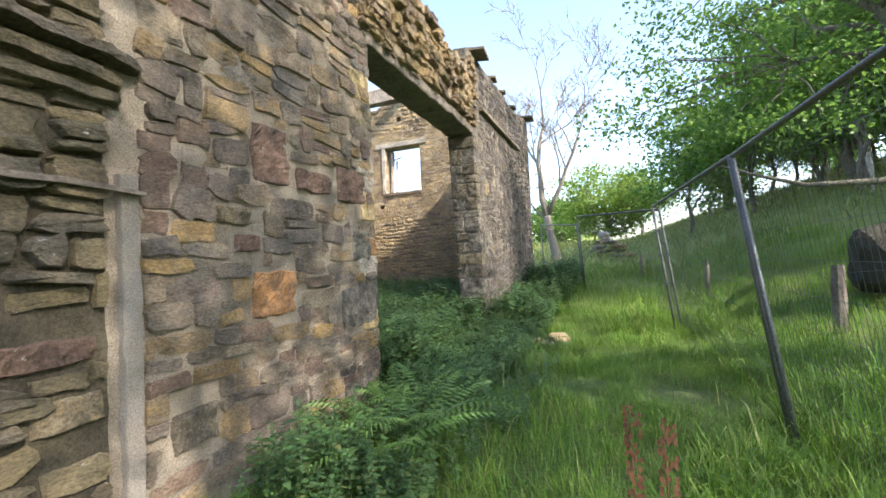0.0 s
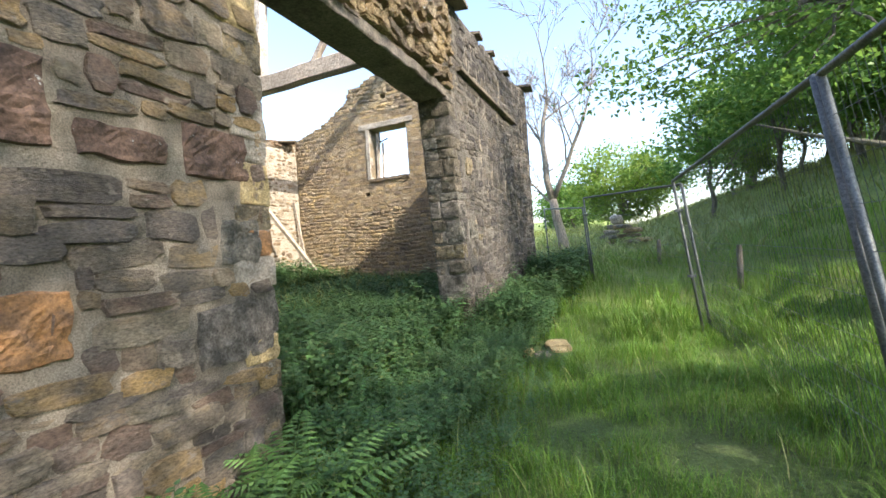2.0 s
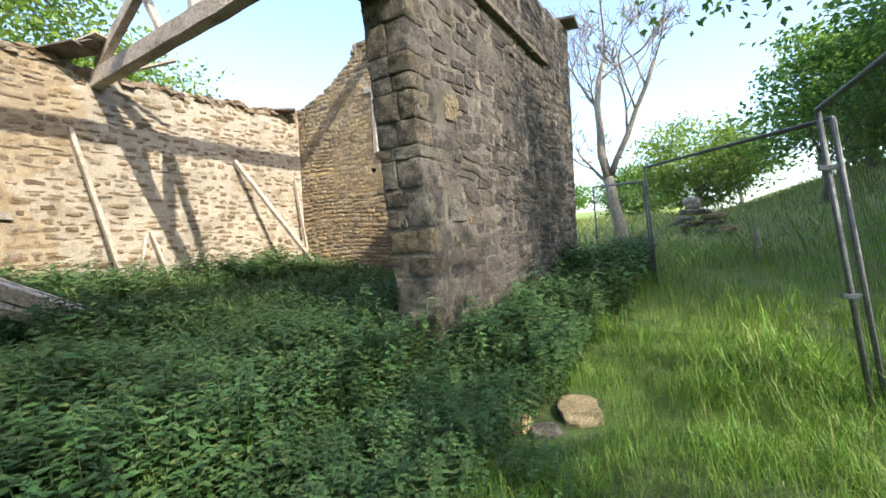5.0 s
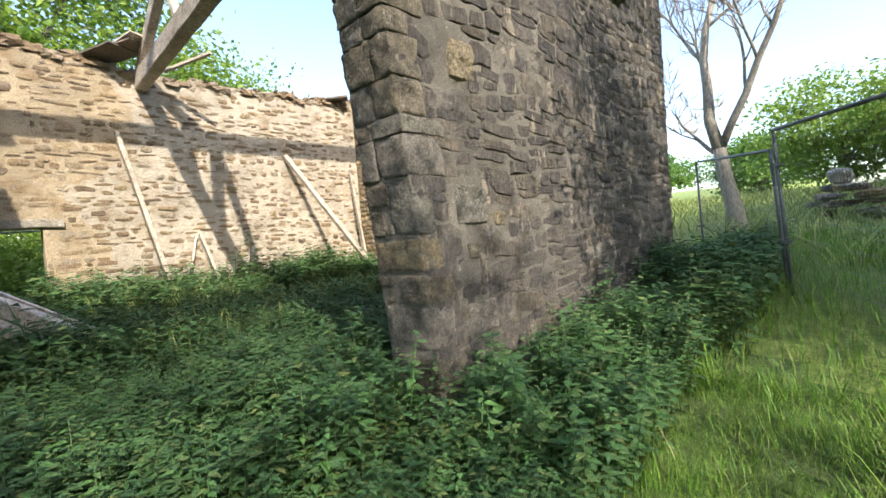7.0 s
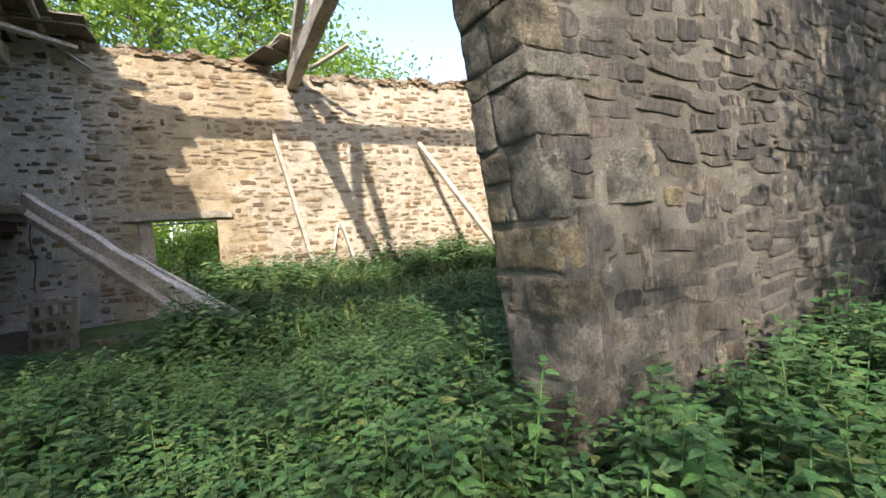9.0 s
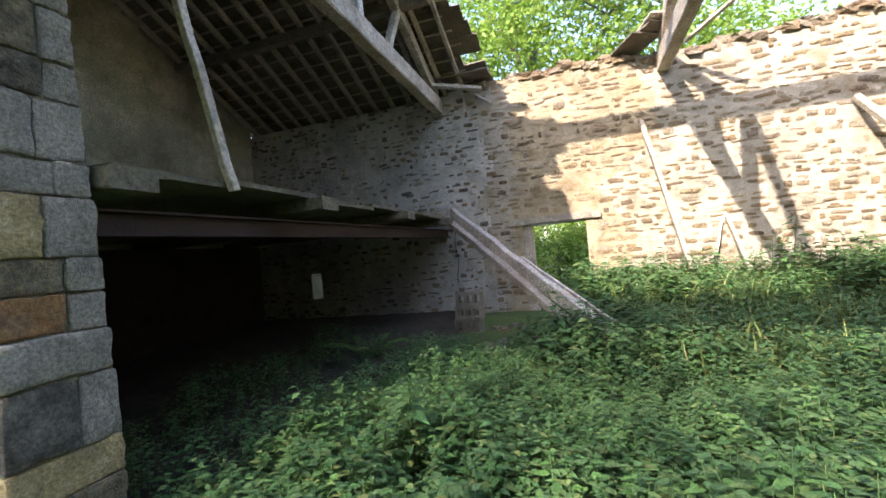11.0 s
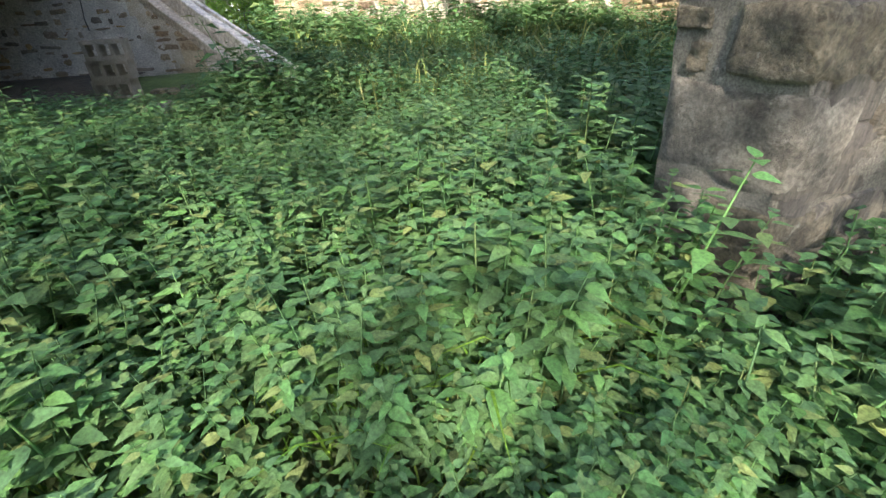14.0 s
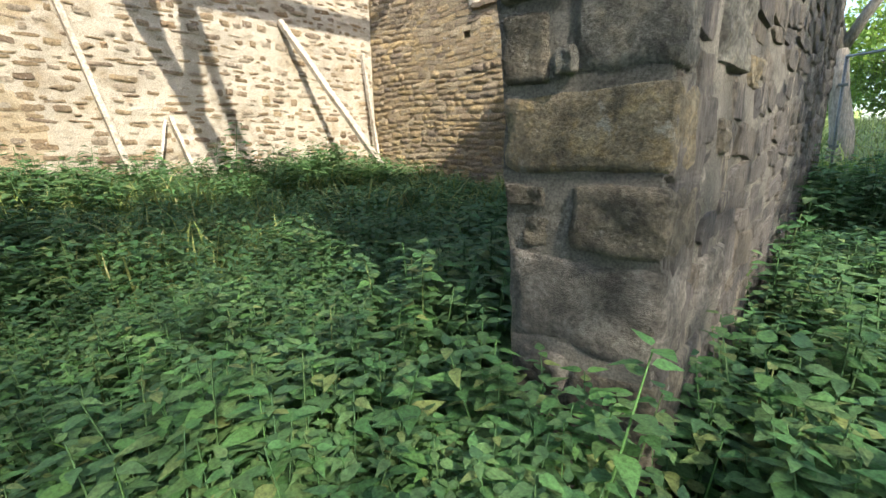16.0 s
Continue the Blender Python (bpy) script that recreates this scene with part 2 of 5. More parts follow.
def big_mesh(name, verts, loops, sizes, mat, smooth=False):
    """A mesh out of flat arrays, for many pieces at once."""
    me = bpy.data.meshes.new(name)
    me.vertices.add(len(verts))
    me.vertices.foreach_set("co", np.asarray(verts, np.float32).ravel())
    me.loops.add(len(loops))
    me.loops.foreach_set("vertex_index", np.asarray(loops, np.int32))
    me.polygons.add(len(sizes))
    starts = np.concatenate([[0], np.cumsum(sizes)[:-1]])
    me.polygons.foreach_set("loop_start", starts.astype(np.int32))
    me.materials.append(mat)
    if smooth:
        me.polygons.foreach_set("use_smooth", np.ones(len(sizes), bool))
    me.update(calc_edges=True)
    me.validate()
    return me


def scatter(name, templates, picks, mats, mat, smooth=False):
    """Joins copies of small templates (verts, faces) at given 4x4 matrices into one mesh."""
    vs, ls, ss, base = [], [], [], 0
    for k, (tv, tf) in enumerate(templates):
        ms = mats[picks == k]
        if not len(ms):
            continue
        tv4 = np.c_[tv, np.ones(len(tv))]
        v = np.einsum("nij,kj->nki", ms[:, :3, :], tv4).reshape(-1, 3)
        flat = np.concatenate([np.asarray(f) for f in tf])
        sizes = np.array([len(f) for f in tf])
        l = (flat[None] + (np.arange(len(ms)) * len(tv))[:, None] + base).ravel()
        vs.append(v), ls.append(l), ss.append(np.tile(sizes, len(ms)))
        base += len(v)
    return big_mesh(name, np.concatenate(vs), np.concatenate(ls), np.concatenate(ss), mat, smooth)


def part(name, me, parent=None, label="", m=None):
    ob = new(name, me)
    if parent is not None:
        ob.parent = parent
    if m is not None:
        ob.matrix_basis = m
    return tagged(ob, label=label)


def thing(name, label, category, at=(0, 0, 0), group="", kind="", me=None):
    ob = new(name, me)
    ob.location = at
    return tagged(ob, label, category, group, kind)


def tube(points, radii, sides=7, rough=0.0, seed=0):
    """Verts and faces of a tapered tube along points."""
    pts = [Vector(p) for p in points]
    r = random.Random(seed)
    vs, fs = [], []
    for k, p in enumerate(pts):
        d = (pts[min(k + 1, len(pts) - 1)] - pts[max(k - 1, 0)]).normalized()
        a = d.orthogonal().normalized() if k == 0 else (a - d * a.dot(d)).normalized()
        b = d.cross(a)
        for s in range(sides):
            t = 2 * math.pi * s / sides
            vs.append(p + (a * math.cos(t) + b * math.sin(t)) * radii[k] * (1 + rough * r.uniform(-1, 1)))
    for k in range(len(pts) - 1):
        for s in range(sides):
            fs.append((k * sides + s, k * sides + (s + 1) % sides, (k + 1) * sides + (s + 1) % sides, (k + 1) * sides + s))
    fs.append(tuple(reversed(range(sides))))
    fs.append(tuple(range((len(pts) - 1) * sides, len(pts) * sides)))
    return vs, fs


def beam(a, b, wide, high, mat, name="beam", up=(0, 0, 1), wobble=0.004, seed=1, steps=10, taper=1.0):
    """A sawn timber from a to b, with worn arrises and slight bends."""
    a, b = Vector(a), Vector(b)
    d = (b - a).normalized()
    side = d.cross(Vector(up)).normalized()
    top = side.cross(d)
    r = random.Random(seed)
    c = min(wide, high) * 0.09
    ring = [(-wide / 2 + c, -high / 2), (wide / 2 - c, -high / 2), (wide / 2, -high / 2 + c), (wide / 2, high / 2 - c),
            (wide / 2 - c, high / 2), (-wide / 2 + c, high / 2), (-wide / 2, high / 2 - c), (-wide / 2, -high / 2 + c)]
    vs, fs = [], []
    for k in range(steps + 1):
        f = k / steps
        off = side * r.uniform(-1, 1) * wobble + top * r.uniform(-1, 1) * wobble
        s = 1 + (taper - 1) * f
        for x, y in ring:
            vs.append(a + (b - a) * f + off + side * (x * s + r.uniform(-1, 1) * wobble * 0.4) + top * (y * s + r.uniform(-1, 1) * wobble * 0.4))
    for k in range(steps):
        for s in range(8):
            fs.append((k * 8 + s, k * 8 + (s + 1) % 8, (k + 1) * 8 + (s + 1) % 8, (k + 1) * 8 + s))
    fs.append(tuple(reversed(range(8))))
    fs.append(tuple(range(steps * 8, steps * 8 + 8)))
    return mesh_of(name, vs, fs, mat)


def joined(name, lumps, mat, smooth=False):
    vs, fs = [], []
    for v, f in lumps:
        base = len(vs)
        vs += [tuple(x) for x in v]
        fs += [tuple(i + base for i in q) for q in f]
    return mesh_of(name, vs, fs, mat, smooth)


# ---- stones ----
def stone_shape(seed):
    """A hewn stone, one unit wide and high, front at one unit of depth."""
    r = random.Random(seed)
    c = r.uniform(0.04, 0.24)
    rim = []
    for sx, sy in ((1, -1), (1, 1), (-1, 1), (-1, -1)):
        cx, cy = c * r.uniform(0.4, 1.5), c * r.uniform(0.5, 1.9)
        two = [(sx * (0.5 - cx), sy * 0.5), (sx * 0.5, sy * (0.5 - cy))]
        if sx * sy > 0:
            two.reverse()
        rim += two
        rim.append((sx * 0.5 if sx * sy < 0 else r.uniform(-0.2, 0.2), r.uniform(-0.2, 0.2) if sx * sy < 0 else sy * 0.5))
    rim = [(x * r.uniform(0.84, 1.08), y * r.uniform(0.72, 1.12)) for x, y in rim]
    n = len(rim)
    vs = [(x, y, -0.6) for x, y in rim]
    k = r.uniform(0.86, 0.93)
    tip = (r.uniform(-0.1, 0.1), r.uniform(-0.15, 0.15))
    vs += [(x * k, y * k, 1.0 + tip[0] * x * 1.6 + tip[1] * y * 1.6 + r.uniform(-0.22, 0.18)) for x, y in rim]
    vs.append((r.uniform(-0.15, 0.15), r.uniform(-0.15, 0.15), r.uniform(0.85, 1.2)))
    fs = [(s, (s + 1) % n, n + (s + 1) % n, n + s) for s in range(n)] + [(n + s, n + (s + 1) % n, 2 * n) for s in range(n)]
    return np.array(vs), fs


SHAPES = [stone_shape(k) for k in range(40)]
STONE_MESH = {}


def stone_mesh(k, mat):
    if (k, mat.name) not in STONE_MESH:
        STONE_MESH[k, mat.name] = mesh_of("stone", *SHAPES[k], mat)
    return STONE_MESH[k, mat.name]


def rubble(u0, u1, v0, top, rows, widths, holes=(), seed=1, gap=0.02, wave=0.05):
    """Places of rubble stones in a wall's plane: centre u, v, width, height."""
    r = random.Random(seed)
    out, v = [], v0
    vmax = max(top(u0 + (u1 - u0) * k / 20) for k in range(21))
    while v < vmax:
        h = r.uniform(*rows)
        u = u0 - r.uniform(0, widths[0])
        while u < u1:
            w = r.uniform(*widths) * (1.25 if r.random() < 0.12 else 1)
            a, b = max(u, u0), min(u + w, u1)
            u += w
            if b - a < 0.05:
                continue
            c = (a + b) / 2
            lift = wave * math.sin(c * 1.7 + seed + v * 1.3) + r.uniform(-0.012, 0.012)
            cells = [(v + lift, h)]
            if h > 0.15 and r.random() < 0.35:
                f = r.uniform(0.35, 0.65)
                cells = [(v + lift, h * f), (v + lift + h * f, h * (1 - f))]
            for vb, hh in cells:
                if vb + hh * 0.6 > top(c) or vb < v0 - 0.1:
                    continue
                if any(a < q[1] - 0.01 and b > q[0] + 0.01 and vb < q[3] - 0.01 and vb + hh > q[2] + 0.01 for q in holes):
                    if not any(a > q[0] - 0.02 and b < q[1] + 0.02 and vb > q[2] - 0.02 and vb + hh < q[3] + 0.02 for q in holes):
                        # trim against the hole
                        for q in holes:
                            if a < q[1] and b > q[0] and vb < q[3] and vb + hh > q[2]:
                                left, right = q[0] - a, b - q[1]
                                if left > right and left > 0.07:
                                    b = q[0]
                                elif right > 0.07:
                                    a = q[1]
                                else:
                                    a = b
                        if b - a < 0.07:
                            continue
                        out.append(((a + b) / 2, vb + hh / 2, b - a - gap, hh - gap))
                    continue
                out.append((c, vb + hh / 2, b - a - gap * r.uniform(0.6, 1.6), hh - gap * r.uniform(0.6, 1.5)))
        v += h
    return out


def wall_body(name, u0, u1, v0, top, thick, axes, mat, holes=(), step=0.075, warp=None, seed=0, label="", relief=0.016, taper=0.0):
    """The solid of a wall: cells between u0 and u1 under top(u), holes cut right through, faces a little uneven."""
    origin, U, N = axes
    us = sorted({round(x, 4) for x in list(np.arange(u0, u1, step)) + [u1] + [q[k] for q in holes for k in (0, 1) if u0 < q[k] < u1]})
    vmax = max(top(u) for u in us) + 0.01
    vs_ = sorted({round(x, 4) for x in list(np.arange(v0, vmax + step, step)) + [q[k] for q in holes for k in (2, 3) if v0 < q[k] < vmax]})
    keep = {}
    for i in range(len(us) - 1):
        for j in range(len(vs_) - 1):
            cu, cv = (us[i] + us[i + 1]) / 2, (vs_[j] + vs_[j + 1]) / 2
            keep[i, j] = cv < top(cu) and not any(q[0] < cu < q[1] and q[2] < cv < q[3] for q in holes)
    verts, index, faces = [], {}, []

    def vert(i, j, back):
        if (i, j, back) not in index:
            u, v = us[i], vs_[j]
            uu = warp(u, v) if warp else u
            d = (-(thick - taper * max(0.0, v - 0.8)) if back else 0.0) + relief * (noise.noise(Vector((u * 3, v * 5, seed + 9 * back))) + 0.8 * noise.noise(Vector((u * 9, v * 11, seed + 5 + 9 * back))))
            verts.append(origin + U * uu + N * d + Vector((0, 0, v)))
            index[i, j, back] = len(verts) - 1
        return index[i, j, back]

    for (i, j), k in keep.items():
        if not k:
            continue
        f = [vert(i, j, 0), vert(i + 1, j, 0), vert(i + 1, j + 1, 0), vert(i, j + 1, 0)]
        g = [vert(i, j, 1), vert(i + 1, j, 1), vert(i + 1, j + 1, 1), vert(i, j + 1, 1)]
        faces += [tuple(f), tuple(reversed(g))]
        for di, dj, a, b in ((0, -1, 0, 1), (1, 0, 1, 2), (0, 1, 2, 3), (-1, 0, 3, 0)):
            if not keep.get((i + di, j + dj), False):
                faces.append((f[b], f[a], g[a], g[b]))
    ob = new(name, mesh_of(name, verts, faces, mat))
    return tagged(ob, label, "wall", kind="structure")


PENDING = []


def face_stones(wall, places, axes, tones, proud, near=None, warp=None, seed=1, at_most=300):
    """Stones on a wall's face: those within the stretch near = (u0, u1, v0, v1) as pieces of their own, the rest joined."""
    PENDING.append((wall, places, axes, tones, proud, near, warp, seed, at_most))


def lay_stones(wall, places, axes, tones, proud, near, warp, seed, at_most):
    origin, U, N = axes
    r = random.Random(seed)
    V = Vector((0, 0, 1))
    rest, picks, made = [], [], 0
    for u, v, w, h in places:
        d = r.uniform(*proud)
        uu = warp(u, v) if warp else u
        tilt = r.uniform(-0.11, 0.11)
        a = (U * math.cos(tilt) + V * math.sin(tilt)) * w * 1.05
        b = (V * math.cos(tilt) - U * math.sin(tilt)) * h * 1.09
        c = N * d
        p = origin + U * uu + V * v
        m = Matrix(((a.x, b.x, c.x, p.x), (a.y, b.y, c.y, p.y), (a.z, b.z, c.z, p.z), (0, 0, 0, 1)))
        k = r.randrange(len(SHAPES))
        if near and made < at_most and near[0] <= u <= near[1] and near[2] <= v <= near[3]:
            part("stone", stone_mesh(k, STONE[tones][0]), wall, m=m)
            made += 1
        else:
            rest.append(np.array(m)), picks.append(k)
    if rest:
        ob = part("stones", scatter("stones", SHAPES, np.array(picks), np.array(rest), STONE[tones][1]), wall)
        tagged(ob, kind="stuff")


def rough_stone(w, h, d, mat, seed):
    """A large hewn stone with a rounded outline and a broken, pitted face, in metres."""
    nu, nv = max(8, int(w / 0.022)), max(6, int(h / 0.022))
    off = Vector((seed * 3.7, seed * 1.3, 0))
    vs, fs = [], []
    for j in range(nv + 1):
        for i in range(nu + 1):
            x, y = 2 * i / nu - 1, 2 * j / nv - 1
            edge = max(abs(x), abs(y))
            p = Vector((x * w / 2, y * h / 2, 0))
            wob = Vector((noise.noise(p * 9 + off), noise.noise(p * 9 + off + Vector((5, 0, 0))), 0)) * 0.018 * edge
            r = 1 - 0.055 * (abs(x * y)) ** 3
            z = d * (1 - max(0, edge - 0.72) ** 2 * 9) + 0.014 * noise.noise(p * 6 + off) + 0.013 * noise.noise(p * 17 + off) + 0.011 * noise.noise(p * 41 + off)
            if edge > 0.999:
                z = -0.03
            vs.append((p.x * r + wob.x, p.y * r + wob.y, z))
    for j in range(nv):
        for i in range(nu):
            a = j * (nu + 1) + i
            fs.append((a, a + 1, a + nu + 2, a + nu + 1))
    return mesh_of("stone", vs, fs, mat)


def set_stone(wall, u, v, w, h, d, axes, mat, k, tilt=0.0):
    """One stone of its own look in a wall."""
    origin, U, N = axes
    V = N.cross(U)
    a = U * math.cos(tilt) + V * math.sin(tilt)
    b = V * math.cos(tilt) - U * math.sin(tilt)
    c, p = N, origin + U * u + V * v
    part("stone", rough_stone(w, h, d, mat, k), wall, m=Matrix(((a.x, b.x, c.x, p.x), (a.y, b.y, c.y, p.y), (a.z, b.z, c.z, p.z), (0, 0, 0, 1))))


def block_stone(wall, lo, hi, mat, seed, rounded=0.3, lean=0.0):
    """A squared corner stone between two opposite corners, with worn arrises and a broken, pitted skin on every side."""
    lo, hi = Vector(lo), Vector(hi)
    mid, half = (lo + hi) / 2, (hi - lo) / 2
    off = Vector((seed * 2.3, seed * 4.1, seed * 0.7))
    n, vs, fs = 9, [], []
    worn = min(half) * rounded
    for axis in range(3):
        for sign in (-1, 1):
            base = len(vs)
            for j in range(n + 1):
                for i in range(n + 1):
                    a, b = math.sin((i / n - 0.5) * math.pi * 0.999), math.sin((j / n - 0.5) * math.pi * 0.999)
                    q = Vector((0, 0, 0))
                    q[axis], q[(axis + 1) % 3], q[(axis + 2) % 3] = sign, a, b
                    p = Vector((q.x * half.x, q.y * half.y, q.z * half.z))
                    core = Vector([max(-half[k] + worn, min(half[k] - worn, p[k])) for k in range(3)])
                    d = p - core
                    if d.length > 1e-6:
                        p = core + d.normalized() * min(d.length, worn)
                    w = p + mid
                    p = p + p.normalized() * (0.014 * noise.noise(w * 7 + off) + 0.011 * noise.noise(w * 19 + off) + 0.008 * noise.noise(w * 47 + off))
                    vs.append(p + Vector((0, lean * p.z, 0)))
            for j in range(n):
                for i in range(n):
                    k = base + j * (n + 1) + i
                    f = (k, k + 1, k + n + 2, k + n + 1)
                    fs.append(f if sign > 0 else tuple(reversed(f)))
    me = mesh_of("stone", vs, fs, mat, True)
    part("stone", me, wall, m=Matrix.Translation(mid))


def second_skin(wall, mat, test):
    """A second material on the faces of a wall whose centres pass the test."""
    wall.data.materials.append(mat)
    for f in wall.data.polygons:
        if test(f.center):
            f.material_index = len(wall.data.materials) - 1


def line(points):
    xs, ys = zip(*points)
    return lambda x: float(np.interp(x, xs, ys))


def ragged(f, amount, seed):
    return lambda x: f(x) + amount * noise.noise(Vector((x * 3.1, seed, 0.0))) + 0.5 * amount * noise.noise(Vector((x * 9.0, seed, 4.0)))


# ---- ground ----
along = line([(-60, -0.12), (5, -0.16), (7.2, -0.17), (8.7, -0.02), (11.5, 0.38), (15, 0.7), (19, 1.0), (35, 1.9), (80, 3.4), (250, 6), (900, 8)])
hill = line([(1.2, 0), (2.6, 0.28), (4.5, 0.9), (7.5, 2.0), (12, 3.2), (30, 8), (60, 13), (120, 18), (900, 20)])
floor_in = line([(-9.9, 0.3), (-8, 0.25), (-4, 0.08), (-2.5, 0.0)])


def ground_z(x, y):
    out = along(y) + hill(x)
    if -9.9 < x < -2.1 and -3 < y < 12.0:
        return floor_in(x)
    if x <= -9.9:
        return 0.3 + 0.5 * max(0.0, y - 11) * 0.1
    if x < -2.1:
        return out
    return out


def sheet_axis(lo, hi, fine, far):
    a = list(np.arange(lo, hi + fine / 2, fine))
    s, g = fine, []
    x = hi
    while x < far:
        s *= 1.35
        x += s
        g.append(x)
    s, b, x = fine, [], lo
    while x > -far:
        s *= 1.35
        x -= s
        b.append(x)
    return np.array(b[::-1] + a + g)


gx, gy = sheet_axis(-12, 14, 0.4, 1500), sheet_axis(-6, 24, 0.4, 1500)
gv = [(x, y, ground_z(x, y) + 0.05 * noise.noise(Vector((x * 0.9, y * 0.9, 0))) * min(1, 30 / (abs(x) + abs(y) + 1))) for y in gy for x in gx]
gf = [(j * len(gx) + i, j * len(gx) + i + 1, (j + 1) * len(gx) + i + 1, (j + 1) * len(gx) + i) for j in range(len(gy) - 1) for i in range(len(gx) - 1)]
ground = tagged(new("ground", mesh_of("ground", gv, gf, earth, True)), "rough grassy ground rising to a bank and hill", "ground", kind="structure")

# bank and field turf is coloured brighter, sunlight put into its base colour
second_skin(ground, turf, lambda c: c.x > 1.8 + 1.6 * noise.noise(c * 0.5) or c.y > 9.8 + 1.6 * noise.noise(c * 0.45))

# ---- walls ----
X, Y, Z = Vector((1, 0, 0)), Vector((0, 1, 0)), Vector((0, 0, 1))
F, B, G = -2.085, -9.467, 11.89
T = 0.45
front = (Vector((F, 0, 0)), Y, X)
back = (Vector((B, 0, 0)), Y, X)
gable = (Vector((0, G, 0)), X, -Y)

# near part of the front wall
near_top = ragged(line([(-5, 4.9), (1.0, 4.9), (2.6, 4.8), (3.33, 4.6)]), 0.15, 3)
wall_front_near = wall_body("wall_front_near", -5.0, 3.33, -0.5, near_top, T, front, MORTAR["buff"], seed=1, taper=0.05, label="old rubble stone barn wall, grey and buff")
second_skin(wall_front_near, dry_joint, lambda c: c.y < 0.95)
special = [
    (1.98, 2.03, 0.36, 0.43, red_stone), (2.44, 1.91, 0.44, 0.20, red_stone), (2.96, 1.95, 0.47, 0.33, red_stone), (1.99, 1.07, 0.42, 0.33, orange_stone),
    (1.76, 1.41, 0.23, 0.13, red_stone), (1.36, 0.38, 0.31, 0.23, brown_stone), (3.09, 1.42, 0.32, 0.31, blue_stone), (0.69, 0.92, 0.40, 0.14, red_stone),
    (0.77, 0.66, 0.30, 0.16, yellow_stone), (3.03, 0.86, 0.58, 0.38, grey_stone), (1.66, 1.58, 0.27, 0.14, yellow_stone),
]
reserved = [(u - w / 2, u + w / 2, v - h / 2, v + h / 2) for u, v, w, h, m in special]
strip = (0.93, 1.08, -0.5, 1.72)
face_stones(wall_front_near, rubble(1.08, 3.31, -0.1, near_top, (0.07, 0.2), (0.13, 0.42), reserved + [strip], seed=11, gap=0.007, wave=0.09), front, "buff", (0.006, 0.03), (1.0, 3.4, 0, 3.3), seed=2)
face_stones(wall_front_near, rubble(-4.9, 0.93, -0.1, near_top, (0.07, 0.19), (0.16, 0.5), reserved, seed=12, gap=0.014), front, "olive", (0.015, 0.07), (0.2, 1.0, 0, 2.7), seed=3, at_most=120)
for k, (u, v, w, h, m) in enumerate(special):
    set_stone(wall_front_near, u, v, w, h, 0.022, front, m, k + 3)
# reveal of the near jamb
quoins = [(0.15, 0.42), (0.42, 0.62), (0.62, 0.80), (0.80, 1.12), (1.12, 1.32), (1.32, 1.50), (1.50, 1.66), (1.66, 1.94), (1.94, 2.10), (2.10, 2.38), (2.38, 2.56), (2.56, 2.8), (2.8, 3.1), (3.1, 3.42)]
jr = random.Random(4)
for k, (a, b) in enumerate(quoins):
    cut = jr.choice([0.0, 0.45, 0.6, 0.68])
    m = [brown_stone, yellow_stone, sand_stone, grey_stone, limed_stone, orange_stone, yellow_stone, sand_stone, limed_stone, limed_stone][k % 10]
    T_at = T - 0.05 * max(0.0, (a + b) / 2 - 0.8)
    spans = [(-F, -F + T_at)] if not cut else [(-F, -F + T_at * cut), (-F + T_at * cut, -F + T_at)]
    for n, (c, d) in enumerate(spans):
        out = jr.uniform(-0.008, 0.012)
        block_stone(wall_front_near, (-d + 0.004, 3.33 - jr.uniform(0.16, 0.34), a + 0.004), (-c - 0.004 + (0.016 if n == 0 else 0), 3.352 + out, b - 0.004), m if n == 0 else limed_stone, 5 + k + n, 0.16)

# pier: the far part of the front wall
def pier_warp(u, v):
    return u + max(0.0, (9.0 - u) / 2.0) * (0.10 - 0.104 * v) if u < 9.0 else u


pier_top = ragged(line([(6.8, 4.0), (7.0, 4.9), (8.4, 4.95), (10.3, 4.95), (12.28, 5.2)]), 0.12, 5)
wall_front_pier = wall_body("wall_front_pier", 7.02, 12.28, -0.3, pier_top, T, front, MORTAR["dark"], warp=pier_warp, seed=2, label="tall dark sooty rubble stone wall beside the wide opening")
pier_special = [(7.52, 2.58, 0.3, 0.3, yellow_stone), (7.52, 1.56, 0.36, 0.30, blue_stone), (7.5, 1.23, 0.15, 0.14, brown_stone), (7.84, 1.45, 0.16, 0.13, yellow_stone), (7.56, 0.75, 0.34, 0.26, grey_stone)]
pier_reserved = [(u - w / 2, u + w / 2, v - h / 2, v + h / 2) for u, v, w, h, m in pier_special]
for k, (u, v, w, h, m) in enumerate(pier_special):
    set_stone(wall_front_pier, u, v, w, h, 0.018, front, m, 60 + k)
face_stones(wall_front_pier, rubble(7.03, 12.27, 0.0, pier_top, (0.07, 0.19), (0.13, 0.45), pier_reserved, seed=21, gap=0.008, wave=0.1), front, "dark", (0.003, 0.014), (7.0, 9.8, 0, 3.6), warp=pier_warp, seed=5)


def jamb_y(v):
    return 7.12 - 0.104 * v


